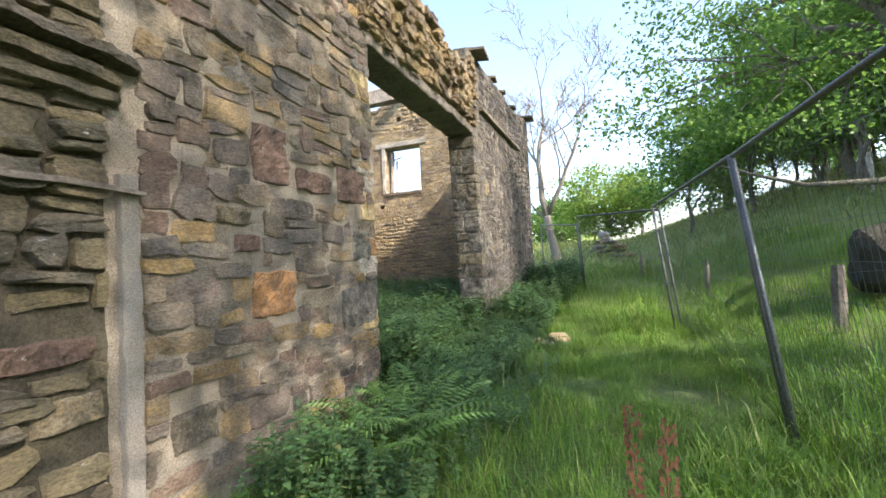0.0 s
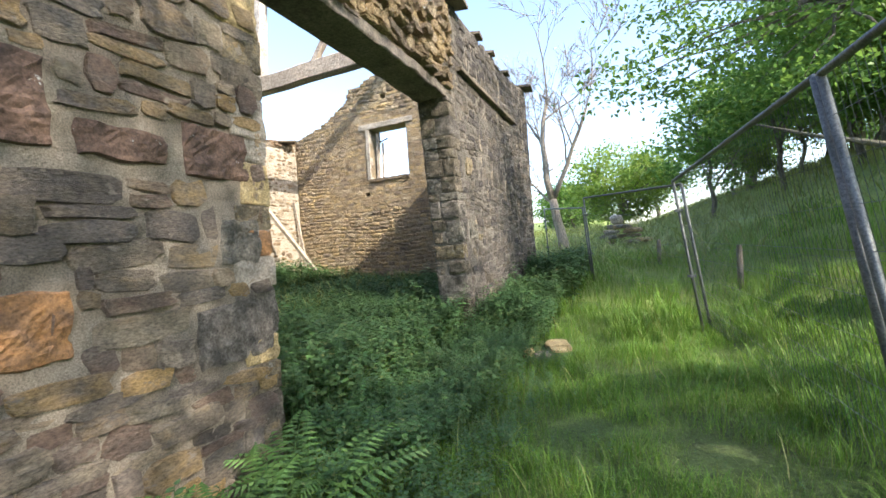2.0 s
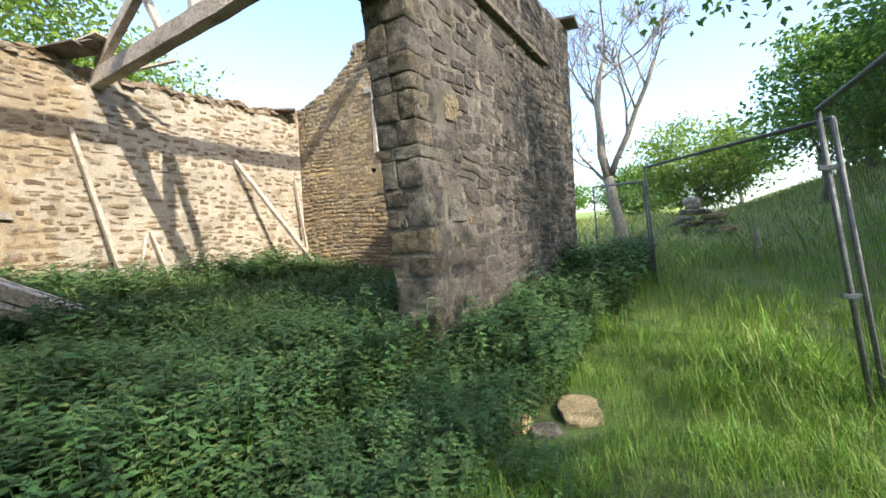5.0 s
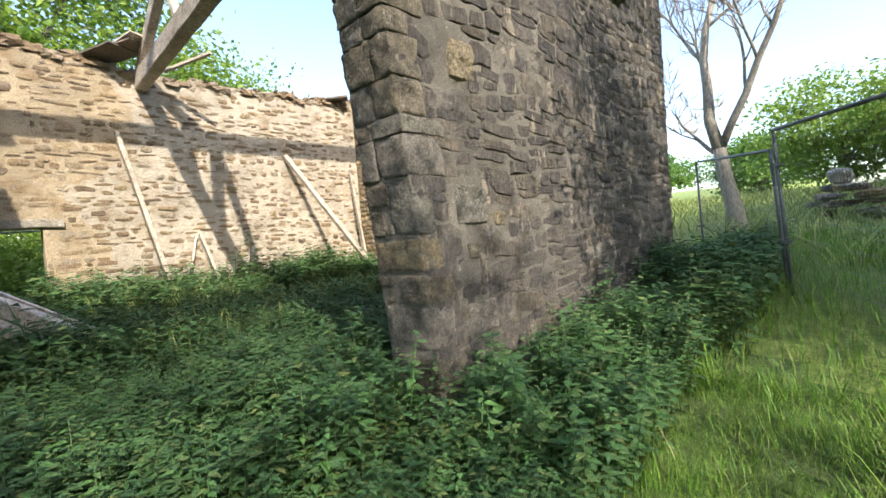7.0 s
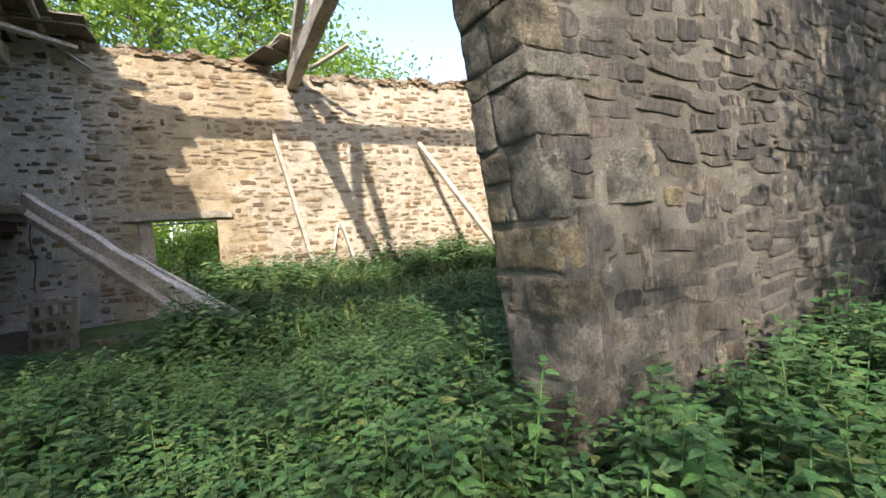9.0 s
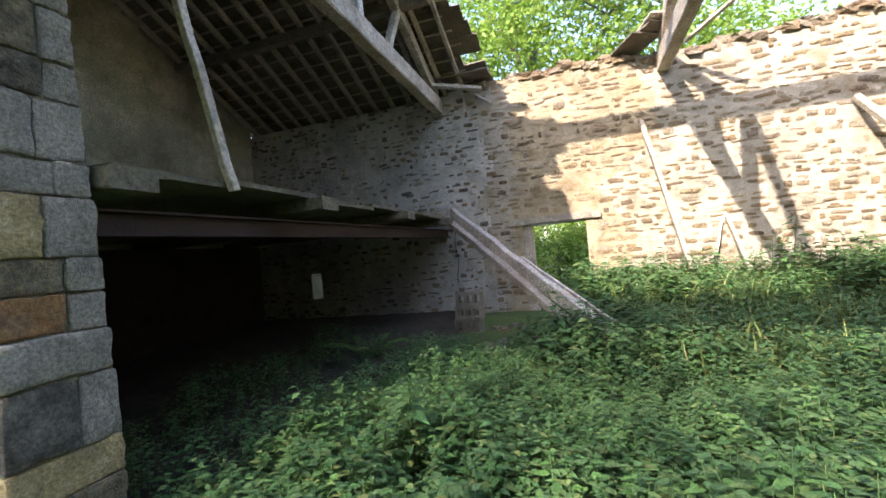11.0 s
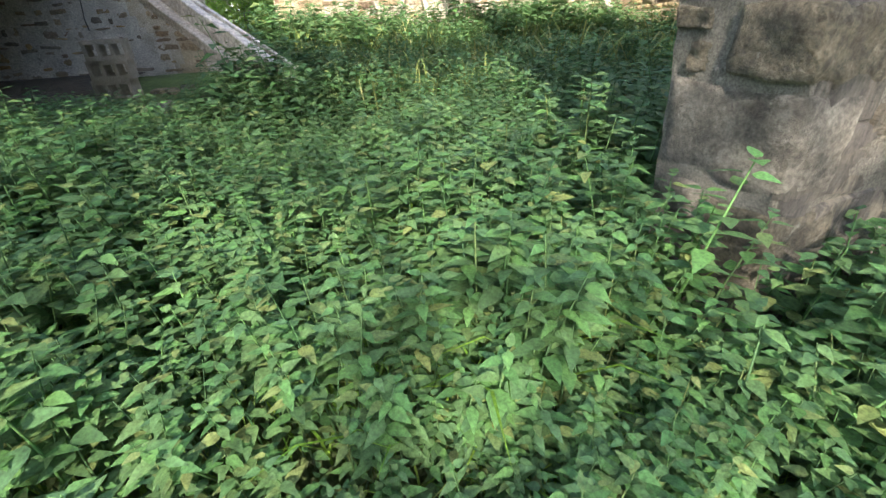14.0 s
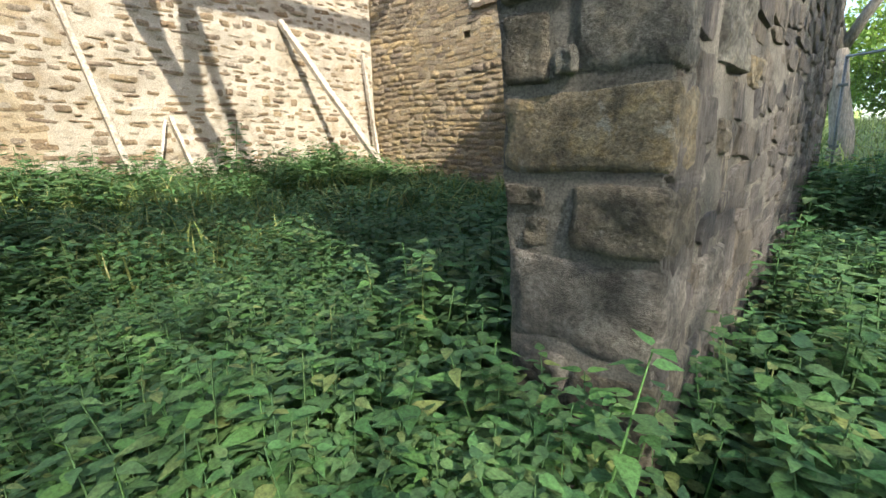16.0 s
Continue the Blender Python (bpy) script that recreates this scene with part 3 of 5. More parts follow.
PIER = [(-2.21, 0.38, 0.26, 0.36, brown_stone), (-2.42, 0.50, 0.17, 0.14, grey_stone), (-2.31, 0.75, 0.45, 0.31, grey_stone), (-2.46, 1.07, 0.13, 0.07, brown_stone),
        (-2.43, 0.96, 0.10, 0.10, brown_stone), (-2.205, 1.015, 0.25, 0.20, brown_stone), (-2.31, 1.245, 0.45, 0.22, yellow_stone), (-2.45, 1.46, 0.15, 0.18, brown_stone),
        (-2.33, 1.42, 0.06, 0.07, blue_stone), (-2.20, 1.54, 0.24, 0.33, blue_stone), (-2.42, 1.65, 0.22, 0.15, brown_stone)]
for k, (u, v, w, h, m) in enumerate(PIER):
    front_side = u + w / 2 > F - 0.03
    y0 = jamb_y(v) - 0.014 - 0.008 * math.sin(k * 2.7)
    block_stone(wall_front_pier, (u - w / 2 + 0.004, y0, v - h / 2 + 0.004), (F + 0.016 if front_side else u + w / 2 - 0.004, y0 + (0.3 + 0.12 * math.sin(k * 1.9) if front_side else 0.16), v + h / 2 - 0.004), m, 3 * k + 1, 0.26, -0.104)
v, k = 1.74, 0
while v < 3.4:
    h = jr.uniform(0.09, 0.28)
    cut = jr.choice([0.38, 0.5, 0.62])
    for a, b in ((F - T, F - T + T * cut), (F - T + T * cut, F)):
        corner = b == F
        y0 = jamb_y(v + h / 2) - 0.01 - jr.uniform(0, 0.016)
        block_stone(wall_front_pier, (a + 0.003, y0, v + 0.004), (b + (0.018 if corner else 0.004), y0 + (jr.uniform(0.2, 0.45) if corner else 0.16), v + h - 0.003), jr.choice([brown_stone, grey_stone, blue_stone, brown_stone]), k % 40, 0.2, -0.104)
        k += 7
    v += h
# projecting drip course and the gable kneeler
drip = thing("drip_course", "narrow dark stone drip course on the barn wall", "stone ledge", kind="structure")
for k in range(5):
    a = 7.25 + k * 0.68
    part("stone", beam((F + 0.01, a, 4.02), (F + 0.01, a + 0.66, 4.02), 0.16, 0.06, slate, seed=k, up=(0, 0, 1)), drip)

# masonry over the lintel
over_top = ragged(line([(3.0, 4.7), (4.7, 4.65), (5.6, 4.6), (5.75, 4.3), (6.2, 4.55), (7.1, 4.95)]), 0.22, 8)
wall_over = wall_body("wall_over_lintel", 3.15, 6.98, 3.6, over_top, T - 0.04, (Vector((F - 0.03, 0, 0)), Y, X), MORTAR["ochre"], seed=3, label="crumbling rubble masonry above the wide lintel", relief=0.05)
face_stones(wall_over, rubble(3.15, 6.98, 3.6, over_top, (0.07, 0.15), (0.12, 0.32), seed=31, gap=0.012, wave=0.06), (Vector((F - 0.03, 0, 0)), Y, X), "ochre", (0.02, 0.13), (3.1, 7, 3.5, 5), seed=6)
lintel = thing("lintel", "long weathered grey timber lintel across the opening", "lintel", me=beam((F - T / 2, 3.12, 3.53), (F - T / 2, 7.1, 3.53), T + 0.02, 0.14, wood_dark, "lintel", wobble=0.01, steps=24))

# back wall with its doorway and slot
back_top = ragged(line([(-6, 4.8), (2, 4.75), (4.2, 4.85), (5.8, 4.85), (6.6, 4.83), (7.3, 4.68), (9.0, 4.76), (11.1, 4.87), (11.9, 4.95)]), 0.09, 2)
DOOR, SLOT = (4.52, 5.72, -0.5, 1.97), (-0.36, -0.1, 0.78, 1.36)
VENT = (3.12, 3.25, 0.68, 0.82)
wall_back = wall_body("wall_back", -2.0, 12.3, -0.4, back_top, 0.5, back, MORTAR["pale"], [DOOR, SLOT, VENT], seed=4, label="sunlit pale limewashed rubble back wall with a doorway")
# limewash of the roofed stretch, coloured lighter to lift the shade on it
second_skin(wall_back, limewash, lambda c: c.y < 3.9 + 0.5 * noise.noise(c * 1.3))
second_skin(wall_back, sandy_mortar, lambda c: 4.3 + 0.6 * noise.noise(c * 1.1) < c.y < 6.5 + 0.9 * noise.noise(c * 0.9))
back_holes = [DOOR, SLOT, VENT, (4.3, 6.0, 1.97, 2.1)]
def thinned(places, share, seed):
    r = random.Random(seed)
    return [(u, v + r.uniform(-0.035, 0.035), w * r.uniform(0.55, 1.0), h * r.uniform(0.6, 1.05)) for u, v, w, h in places if r.random() < share]


face_stones(wall_back, thinned(rubble(3.9, 11.88, 0.2, back_top, (0.06, 0.14), (0.12, 0.4), back_holes, seed=41, gap=0.022, wave=0.05), 0.78, 1), back, "pale", (0.003, 0.014), (4.0, 6.6, 0.4, 2.8), seed=7)
face_stones(wall_back, thinned(rubble(-2.0, 3.9, 0.2, back_top, (0.06, 0.14), (0.1, 0.3), back_holes, seed=42, gap=0.03, wave=0.07), 0.55, 2), back, "buff", (0.003, 0.01), None, seed=8)
face_stones(wall_back, [(u, back_top(u) - 0.02 + 0.03 * math.sin(u * 7), 0.3, 0.16) for u in np.arange(3.9, 11.9, 0.24)], (Vector((B - 0.2, 0, 0)), Y, X), "pale", (0.18, 0.26), (3.8, 12, 4, 6), seed=9)
for k, u in enumerate(np.arange(3.9, 11.8, 0.31)):
    set_stone(wall_back, u, 0.22 - B - 0.06 * math.sin(u * 5), 0.28, 0.42, 0.07, (Vector((0, 0, back_top(u) - 0.03)), Y, Z), STONE["pale"][0], k % 40)
door_lintel = thing("door_lintel", "pale stone lintel over the back doorway", "lintel", me=beam((B + 0.02, 4.3, 2.03), (B + 0.02, 5.98, 2.03), 0.1, 0.13, limed_stone, "door_lintel"))
door_post = thing("door_post", "grey weathered timber door post in the back doorway", "door post", me=beam((B - 0.12, 4.62, 0.1), (B - 0.12, 4.62, 1.97), 0.16, 0.2, wood_pale, "door_post", up=(0, 1, 0)))

# far gable
gable_top = ragged(line([(-9.9, 4.95), (-9.4, 5.05), (-8.42, 5.37), (-7.6, 5.78), (-7.2, 6.25), (-6.1, 6.62), (-5.7, 6.7), (-4.2, 5.9), (-2.0, 4.95)]), 0.09, 6)
WIN, HOLE, PUTLOG = (-6.66, -5.42, 3.5, 4.97), (-6.2, -6.02, 5.78, 5.96), (-6.92, -6.76, 3.02, 3.14)
wall_gable = wall_body("wall_gable", -9.6, -2.3, -0.3, gable_top, 0.45, gable, MORTAR["ochre"], [WIN, HOLE, PUTLOG], seed=5, label="ochre rubble stone gable wall with an empty window")
face_stones(wall_gable, rubble(-9.45, -2.55, 0.2, gable_top, (0.07, 0.15), (0.13, 0.38), [WIN, HOLE, PUTLOG, (-7.0, -5.2, 4.97, 5.15), (-6.8, -6.66, 3.5, 4.97)], seed=51, gap=0.016, wave=0.05), gable, "ochre", (0.003, 0.013), (-8.2, -4.4, 2.6, 6.4), seed=10)
window_1 = thing("window_1", "empty window opening with stone surround and timber remains", "window", kind="structure")
part("lintel", beam((-7.0, G + 0.05, 5.06), (-5.2, G + 0.05, 5.06), 0.16, 0.16, limed_stone), window_1)
part("jamb_stone", beam((-6.72, G + 0.05, 3.5), (-6.72, G + 0.05, 4.97), 0.12, 0.16, limed_stone, up=(0, 1, 0)), window_1)
part("frame", beam((-6.56, G + 0.25, 3.5), (-6.5, G + 0.25, 4.9), 0.09, 0.1, wood_pale, up=(0, 1, 0)), window_1)
part("frame", beam((-6.42, G + 0.28, 3.5), (-6.38, G + 0.28, 4.6), 0.05, 0.06, wood_pale, up=(0, 1, 0)), window_1)
part("frame", beam((-6.5, G + 0.25, 4.62), (-6.15, G + 0.2, 4.68), 0.03, 0.03, wood_dark), window_1)
part("sill", beam((-6.7, G + 0.2, 3.47), (-5.4, G + 0.2, 3.47), 0.5, 0.08, STONE["ochre"][0], wobble=0.015), window_1)

# cross wall that closes the roofed end
cross = (Vector((0, -1.75, 0)), -X, Y)
cross_top = line([(2.0, 4.9), (5.7, 6.75), (9.6, 4.9)])
wall_cross = wall_body("wall_cross", 2.5, 9.5, -0.3, cross_top, 0.45, cross, plaster, seed=6, label="stained plaster cross wall under the roof, shade painted on below the loft", relief=0.03)
# below loft height a near-black skin paints in the shade under the boards
second_skin(wall_cross, soil_and_shade, lambda c: c.z < 2.1)

# cement strip and loose batten on the near wall
thing("cement_strip", "vertical grey cement strip down the stone wall", "render strip", kind="structure", me=beam((F + 0.02, 1.015, -0.1), (F + 0.02, 1.015, 1.72), 0.085, 0.06, concrete, "cement_strip", up=(1, 0, 0), wobble=0.006, steps=24))
batten = thing("wooden_batten", "thin split timber batten stuck out of the stone wall", "batten", me=beam((F + 0.10, -0.6, 1.67), (F + 0.07, 1.06, 1.635), 0.07, 0.035, wood_dark, "wooden_batten", wobble=0.006, taper=0.6))
for k, (v, a, b) in enumerate(((2.28, -0.5, 1.1), (2.17, -0.4, 1.02), (2.07, 0.5, 1.0))):
    set_stone(wall_front_near, (a + b) / 2, v, b - a, 0.07, 0.12 - 0.02 * k, front, STONE["olive"][0], k + 9, tilt=-0.02)

# ---- roof and timbers ----
RIDGE, EAVE, MID = 6.65, 4.95, -5.77


def roof_z(x):
    return RIDGE - abs(x - MID) * (RIDGE - EAVE) / 3.5


def truss(y, name, label, mats, stub=False):
    t = thing(name, label, "roof truss", group="roof trusses")
    part("tie_beam", beam((-9.46, y, 4.57), (-2.3, y, 4.64), 0.2, 0.3, mats, wobble=0.006, seed=int(y * 9), steps=16), t)
    part("principal_rafter", beam((-9.3, y, 4.78), (MID - 0.05, y, RIDGE - 0.18), 0.14, 0.2, mats, seed=3), t)
    part("principal_rafter", beam((-2.4, y, 4.85), (MID + 0.05, y, RIDGE - 0.18), 0.14, 0.2, mats, seed=4), t)
    part("king_post", beam((-6.03, y, 4.72), (MID - 0.1, y, RIDGE - 0.2), 0.14, 0.2, wood_new, seed=5, up=(0, 1, 0)), t)
    part("strut", beam((-7.02, y, 4.74), (-7.55, y, 5.6), 0.1, 0.12, mats, seed=6, up=(0, 1, 0)), t)
    part("strut", beam((-4.75, y, 4.76), (-4.1, y, 5.62), 0.1, 0.12, mats, seed=7, up=(0, 1, 0)), t)
    return t


truss(7.25, "roof_truss", "pale weathered timber king-post truss spanning the open barn", wood_pale)
truss(3.05, "roof_truss", "pale timber truss at the end of the remaining roof", wood_pale)
ridge = thing("ridge_beam", "long timber ridge beam left without roof covering", "beam", me=beam((MID, -1.8, RIDGE + 0.02), (MID, G + 0.1, RIDGE + 0.02), 0.07, 0.36, wood_pale, "ridge_beam", steps=30))
roof = thing("roof", "remaining stone slate roof on battens and rafters", "roof", kind="structure")
ROOF_END = {-1: 3.75, 1: 3.55}
for side in (-1, 1):
    for k in range(14):
        y = -1.6 + k * 0.40
        if y > ROOF_END[side] - 0.1:
            break
        xe = MID + side * 3.95
        part("rafter", beam((xe, y, roof_z(xe) + 0.02), (MID, y, RIDGE + 0.02), 0.07, 0.1, wood_pale, seed=k), roof)
    px = MID + side * 1.8
    part("purlin", beam((px, -1.7, roof_z(px) - 0.1), (px, 3.6, roof_z(px) - 0.1), 0.15, 0.16, wood_dark, seed=70 + side), roof)
    for k in range(15):
        x = MID + side * (0.15 + k * 0.27)
        part("batten", beam((x, -1.7, roof_z(x) + 0.09), (x, ROOF_END[side] + 0.1 * math.sin(k * 2.1), roof_z(x) + 0.09), 0.04, 0.025, wood_pale, seed=k), roof)
    for k in range(15):
        x0 = MID + side * (0.02 + k * 0.275)
        y = -1.9
        while y < ROOF_END[side] + 0.12 * math.sin(k * 1.7 + side):
            w = rng.uniform(0.35, 0.6)
            x1 = x0 + side * 0.36
            z0, z1 = roof_z(x0) + 0.125, roof_z(x1) + 0.15
            part("slate", beam((x0, y + w / 2, z0), (x1, y + w / 2 + rng.uniform(-0.02, 0.02), z1), w + 0.02, 0.025, slate, seed=k, steps=2), roof)
            y += w
# loose slates and boards at the broken roof end and along the wall head
eave = thing("eave_remains", "broken slates and boards on the wall head", "roof remains")
for k, (a, b, w, h, m) in enumerate((
    ((-9.5, 6.75, 4.92), (-8.9, 7.2, 5.05), 0.5, 0.03, slate), ((-9.6, 6.6, 4.88), (-9.0, 6.95, 4.97), 0.5, 0.03, slate), ((-9.35, 6.9, 5.0), (-8.7, 7.15, 5.12), 0.35, 0.03, wood_pale),
    ((-9.1, 7.55, 4.72), (-8.3, 8.1, 4.92), 0.07, 0.05, wood_pale), ((-9.5, 11.2, 4.93), (-9.2, 11.6, 4.97), 0.35, 0.05, slate),
)):
    part("board", beam(a, b, w, h, m, seed=k), eave)
fallen = thing("broken_roof_boards", "splintered pale boards hanging at the roof end", "board")
part("board", beam((-9.0, 3.1, 4.86), (-9.3, 4.0, 4.72), 0.14, 0.06, wood_new, seed=2), fallen)
part("board", beam((-9.35, 3.7, 4.78), (-9.4, 4.15, 4.45), 0.06, 0.03, wood_new, seed=3), fallen)
part("board", beam((-9.3, 2.8, 5.02), (-9.2, 4.2, 4.98), 0.4, 0.03, slate, seed=4), fallen)
front_eave = thing("front_wall_slates", "slate fragments lying on the front wall head", "slate")
for k, (y, z, w) in enumerate(((7.15, 5.0, 0.5), (8.4, 5.03, 0.3), (9.2, 5.03, 0.22), (10.3, 5.03, 0.3), (12.1, 5.26, 0.5))):
    part("slate", beam((F - 0.35, y, z + 0.05), (F + (0.22 if w > 0.4 else 0.08), y + 0.05, z), w, 0.05, slate, seed=k, steps=3), front_eave)

# ---- loft ----
loft = thing("loft_floor", "dark mossy board loft floor on joists with a broken edge", "loft")
x = -9.4
k = 0
while x < -2.6:
    w = rng.uniform(0.75, 1.25)
    e = 3.3 + rng.uniform(-0.12, 0.1)
    z = 2.12 + (x + 2.5) * -0.015 + rng.uniform(-0.02, 0.02)
    part("board", beam((min(x + w / 2, -2.9), -1.7, z + 0.02), (min(x + w / 2, -2.9), e, z), min(w, -2.55 - x) - 0.01, 0.04, wood_mossy, seed=k, wobble=0.008), loft)
    if k % 2 == 1:
        part("joist", beam((x, -1.7, z - 0.08), (x, e + 0.15, z - 0.08), 0.26, 0.12, wood_mossy, seed=k), loft)
    x += w
    k += 1
girder = thing("steel_girder", "dark red oxide steel girder under the loft", "girder")
for nm, z, w, h in (("flange", 1.94, 0.13, 0.018), ("flange", 1.80, 0.13, 0.018), ("web", 1.87, 0.018, 0.13)):
    part(nm, beam((-9.45, 3.0, z + 0.08), (-2.56, 3.0, z + 0.0), w, h, rust, wobble=0.001), girder)
pole = thing("leaning_pole", "slim pale timber pole leaning up from the loft edge", "pole", me=beam((-3.43, 3.3, 2.1), (-2.95, 3.22, 4.1), 0.06, 0.06, wood_new, "leaning_pole"))
LEAN = thing("fallen_beam", "split weathered beam fallen from the loft into the weeds", "beam")
part("beam_half", beam((-8.95, 3.28, 2.33), (-5.75, 5.8, 0.5), 0.1, 0.17, wood_new, seed=1, wobble=0.01), LEAN, "pale upper half of a split beam")
part("beam_half", beam((-8.8, 3.2, 2.2), (-5.85, 5.62, 0.42), 0.12, 0.1, wood_pale, seed=2, wobble=0.012), LEAN)
part("splinter", beam((-7.2, 4.75, 1.38), (-5.95, 5.85, 0.62), 0.04, 0.05, wood_new, seed=3), LEAN)

# ---- timbers leaning on the back wall ----
for a, b, w, h, m, label in (
    ((-9.42, 6.80, 3.6), (-9.0, 7.42, 0.3), 0.11, 0.07, wood_pale, "grey plank leaning on the back wall"),
    ((-9.40, 7.90, 1.7), (-9.2, 7.55, 0.4), 0.05, 0.03, wood_new, "short lath leaning on the back wall"),
    ((-9.42, 7.98, 1.75), (-9.1, 8.30, 0.3), 0.08, 0.05, wood_pale, "short grey plank leaning on the back wall"),
    ((-9.40, 9.88, 3.42), (-8.0, 11.3, 0.4), 0.1, 0.1, wood_pale, "long square timber leaning across the wall corner"),
    ((-9.42, 11.62, 3.1), (-9.1, 11.75, 0.4), 0.09, 0.05, wood_pale, "upright grey plank in the wall corner"),
):
    thing("leaning_plank", label, "plank", group="timbers leaning on the back wall", me=beam(a, b, w, h, m, "leaning_plank", up=(0, 1, 0), wobble=0.008))


# ---- breeze blocks ----
def breeze_block(at, turn):
    bx, by, bz = 0.44, 0.1, 0.215
    lumps = []

    def box(x0, x1, y0, y1, z0, z1):
        v = [(x, y, z) for x in (x0, x1) for y in (y0, y1) for z in (z0, z1)]
        lumps.append((v, [(0, 1, 3, 2), (4, 6, 7, 5), (0, 4, 5, 1), (2, 3, 7, 6), (0, 2, 6, 4), (1, 5, 7, 3)]))

    for k in range(4):
        x = -bx / 2 + k * (bx - 0.04) / 3
        box(x, x + 0.04, -0.1, 0.1, 0, bz)
    for k in range(3):
        x = -bx / 2 + 0.04 + k * (bx - 0.04) / 3
        for z in (0, bz - 0.045):
            box(x + 0.001, x + (bx - 0.04) / 3 - 0.041, -0.099, 0.099, z + 0.001, z + 0.044)
    ob = thing("breeze_block", "hollow yellowish cement block in a small stack", "block", at, group="stacked cement blocks", me=joined("breeze_block", lumps, cement))
    ob.rotation_euler = (0, 0, turn)


for k in range(3):
    breeze_block((-7.75 + 0.02 * k, 3.75 + 0.03 * k, 0.24 + 0.217 * k), radians(78 + 7 * k))
cable = thing("hanging_cable", "thin black cable hanging down the wall", "cable", me=joined("hanging_cable", [tube([(-9.3 + 0.02 * math.sin(k), 3.2 + 0.02 * math.sin(k * 1.3), 2.2 - k * 0.14) for k in range(10)], [0.008] * 10, 5)], cable_mat, True))


# ---- fence ----
def fence_panel(a, b, high=1.95, lean=(0.0, 0.0), lean_b=None):
    """A site fence panel: tube frame with rounded top corners and welded wires. a, b: the feet."""
    a, b = Vector(a), Vector(b)
    lean_b = lean if lean_b is None else lean_b
    pa, pb = a + Vector((*lean, high)), b + Vector((*lean_b, high))
    p = thing("site_fence", "galvanised steel mesh site fence panel standing in long grass", "fence panel", group="site fence panels")
    r = 0.019
    for q, t in ((a, pa), (b, pb)):
        part("post", joined("post", [tube([q.lerp(t, -0.12), t], [r, r], 10)], steel, True), p)
    along_top = (pb - pa).normalized()
    path = [pa - Vector((0, 0, 0.0))] + [pa + along_top * s for s in (0.02, (pb - pa).length - 0.02)] + [pb]
    part("top_rail", joined("top_rail", [tube(path, [r] * 4, 10)], steel, True), p)
    part("bottom_rail", joined("bottom_rail", [tube([a.lerp(pa, -0.13), b.lerp(pb, -0.13)], [0.015] * 2, 8)], steel, True), p)
    wires = []
    n = int((b - a).length / 0.05)
    for k in range(1, n):
        f = k / n
        wires.append(tube([a.lerp(b, f).lerp(pa.lerp(pb, f), 0.07), pa.lerp(pb, f)], [0.0014] * 2, 3))
    for k in range(1, 9):
        f = 0.07 + 0.93 * k / 9
        wires.append(tube([a.lerp(pa, f), b.lerp(pb, f)], [0.0017] * 2, 3))
    part("wire_mesh", joined("wire_mesh", wires, steel), p)
    for f in (0.35, 0.8):
        c = b.lerp(pb, f)
        part("clamp", beam(c - Vector((0.05, 0, 0)), c + Vector((0.05, 0, 0)), 0.05, 0.035, steel, steps=2), p)


fence_panel((1.19, 3.28, 0.0), (1.3, -0.2, 0.0), 1.96, (-0.18, 0.34), (-0.1, 0.1))
fence_panel((1.18, 3.36, 0.0), (0.98, 7.70, 0.02), 1.96, (-0.18, 0.3), (-0.24, -0.14))
fence_panel((1.1, 7.92, 0.02), (-0.62, 11.35, 0.30), 1.93, (-0.24, -0.14), (-0.1, -0.12))
fence_panel((-0.66, 11.42, 0.30), (-2.0, 13.75, 0.55), 1.72, (-0.1, -0.12), (-0.05, 0.0))
fence_panel((-13.2, 2.6, 0.2), (-12.6, 6.0, 0.2), 1.9)


def fence_stake(x, y, high, r=0.05, label="short weathered round wooden fence post"):
    z = ground_z(x, y)
    thing("fence_post", label, "post", group="old wooden fence posts", me=joined("fence_post", [tube([(x, y, z - 0.1), (x + 0.01, y, z + high * 0.5), (x + 0.02, y + 0.02, z + high)], [r, r * 0.95, r * 0.85], 9, 0.06, int(x * 10))], wood_dark))


fence_stake(2.62, 6.3, 0.85, 0.075)
fence_stake(0.81, 13.0, 0.65)
fence_stake(1.85, 9.8, 0.75)
fence_stake(3.6, 3.2, 0.8)
wire = thing("fence_wire", "thin sagging old fence wire between posts", "wire", me=joined("fence_wire", [tube([(2.62, 6.3, 0.9 - d), (1.85, 9.8, 0.98 - d), (0.81, 13.0, 1.1 - d)], [0.003] * 3, 4) for d in (0.05, 0.3)] + [tube([(3.6, 3.2, 1.2 - d), (2.62, 6.3, 0.92 - d)], [0.003] * 2, 4) for d in (0.05, 0.3)], steel))


# ---- rocks ----
def rock(at, size, mat, name, label, category, group="", seed=1, parent=None):
    bm = bmesh.new()
    bmesh.ops.create_icosphere(bm, subdivisions=3, radius=1)
    for vtx in bm.verts:
        p = vtx.co.copy()
        m = max(abs(p.x), abs(p.y), abs(p.z))
        q = p.lerp(p / m * 0.8, 0.6)
        q *= 1 + 0.18 * noise.noise(p * 1.6 + Vector((seed, 0, 0))) + 0.07 * noise.noise(p * 4 + Vector((0, seed, 0)))
        vtx.co = Vector((q.x * size[0], q.y * size[1], q.z * size[2]))
    me = bpy.data.meshes.new(name)
    bm.to_mesh(me)
    bm.free()
    me.materials.append(mat)
    if parent is not None:
        return part(name, me, parent, m=pose(*at, 0, 0, seed * 37 % 180))
    ob = thing(name, label, category, at, group, me=me)
    ob.rotation_euler = (0, 0, seed)
    return ob


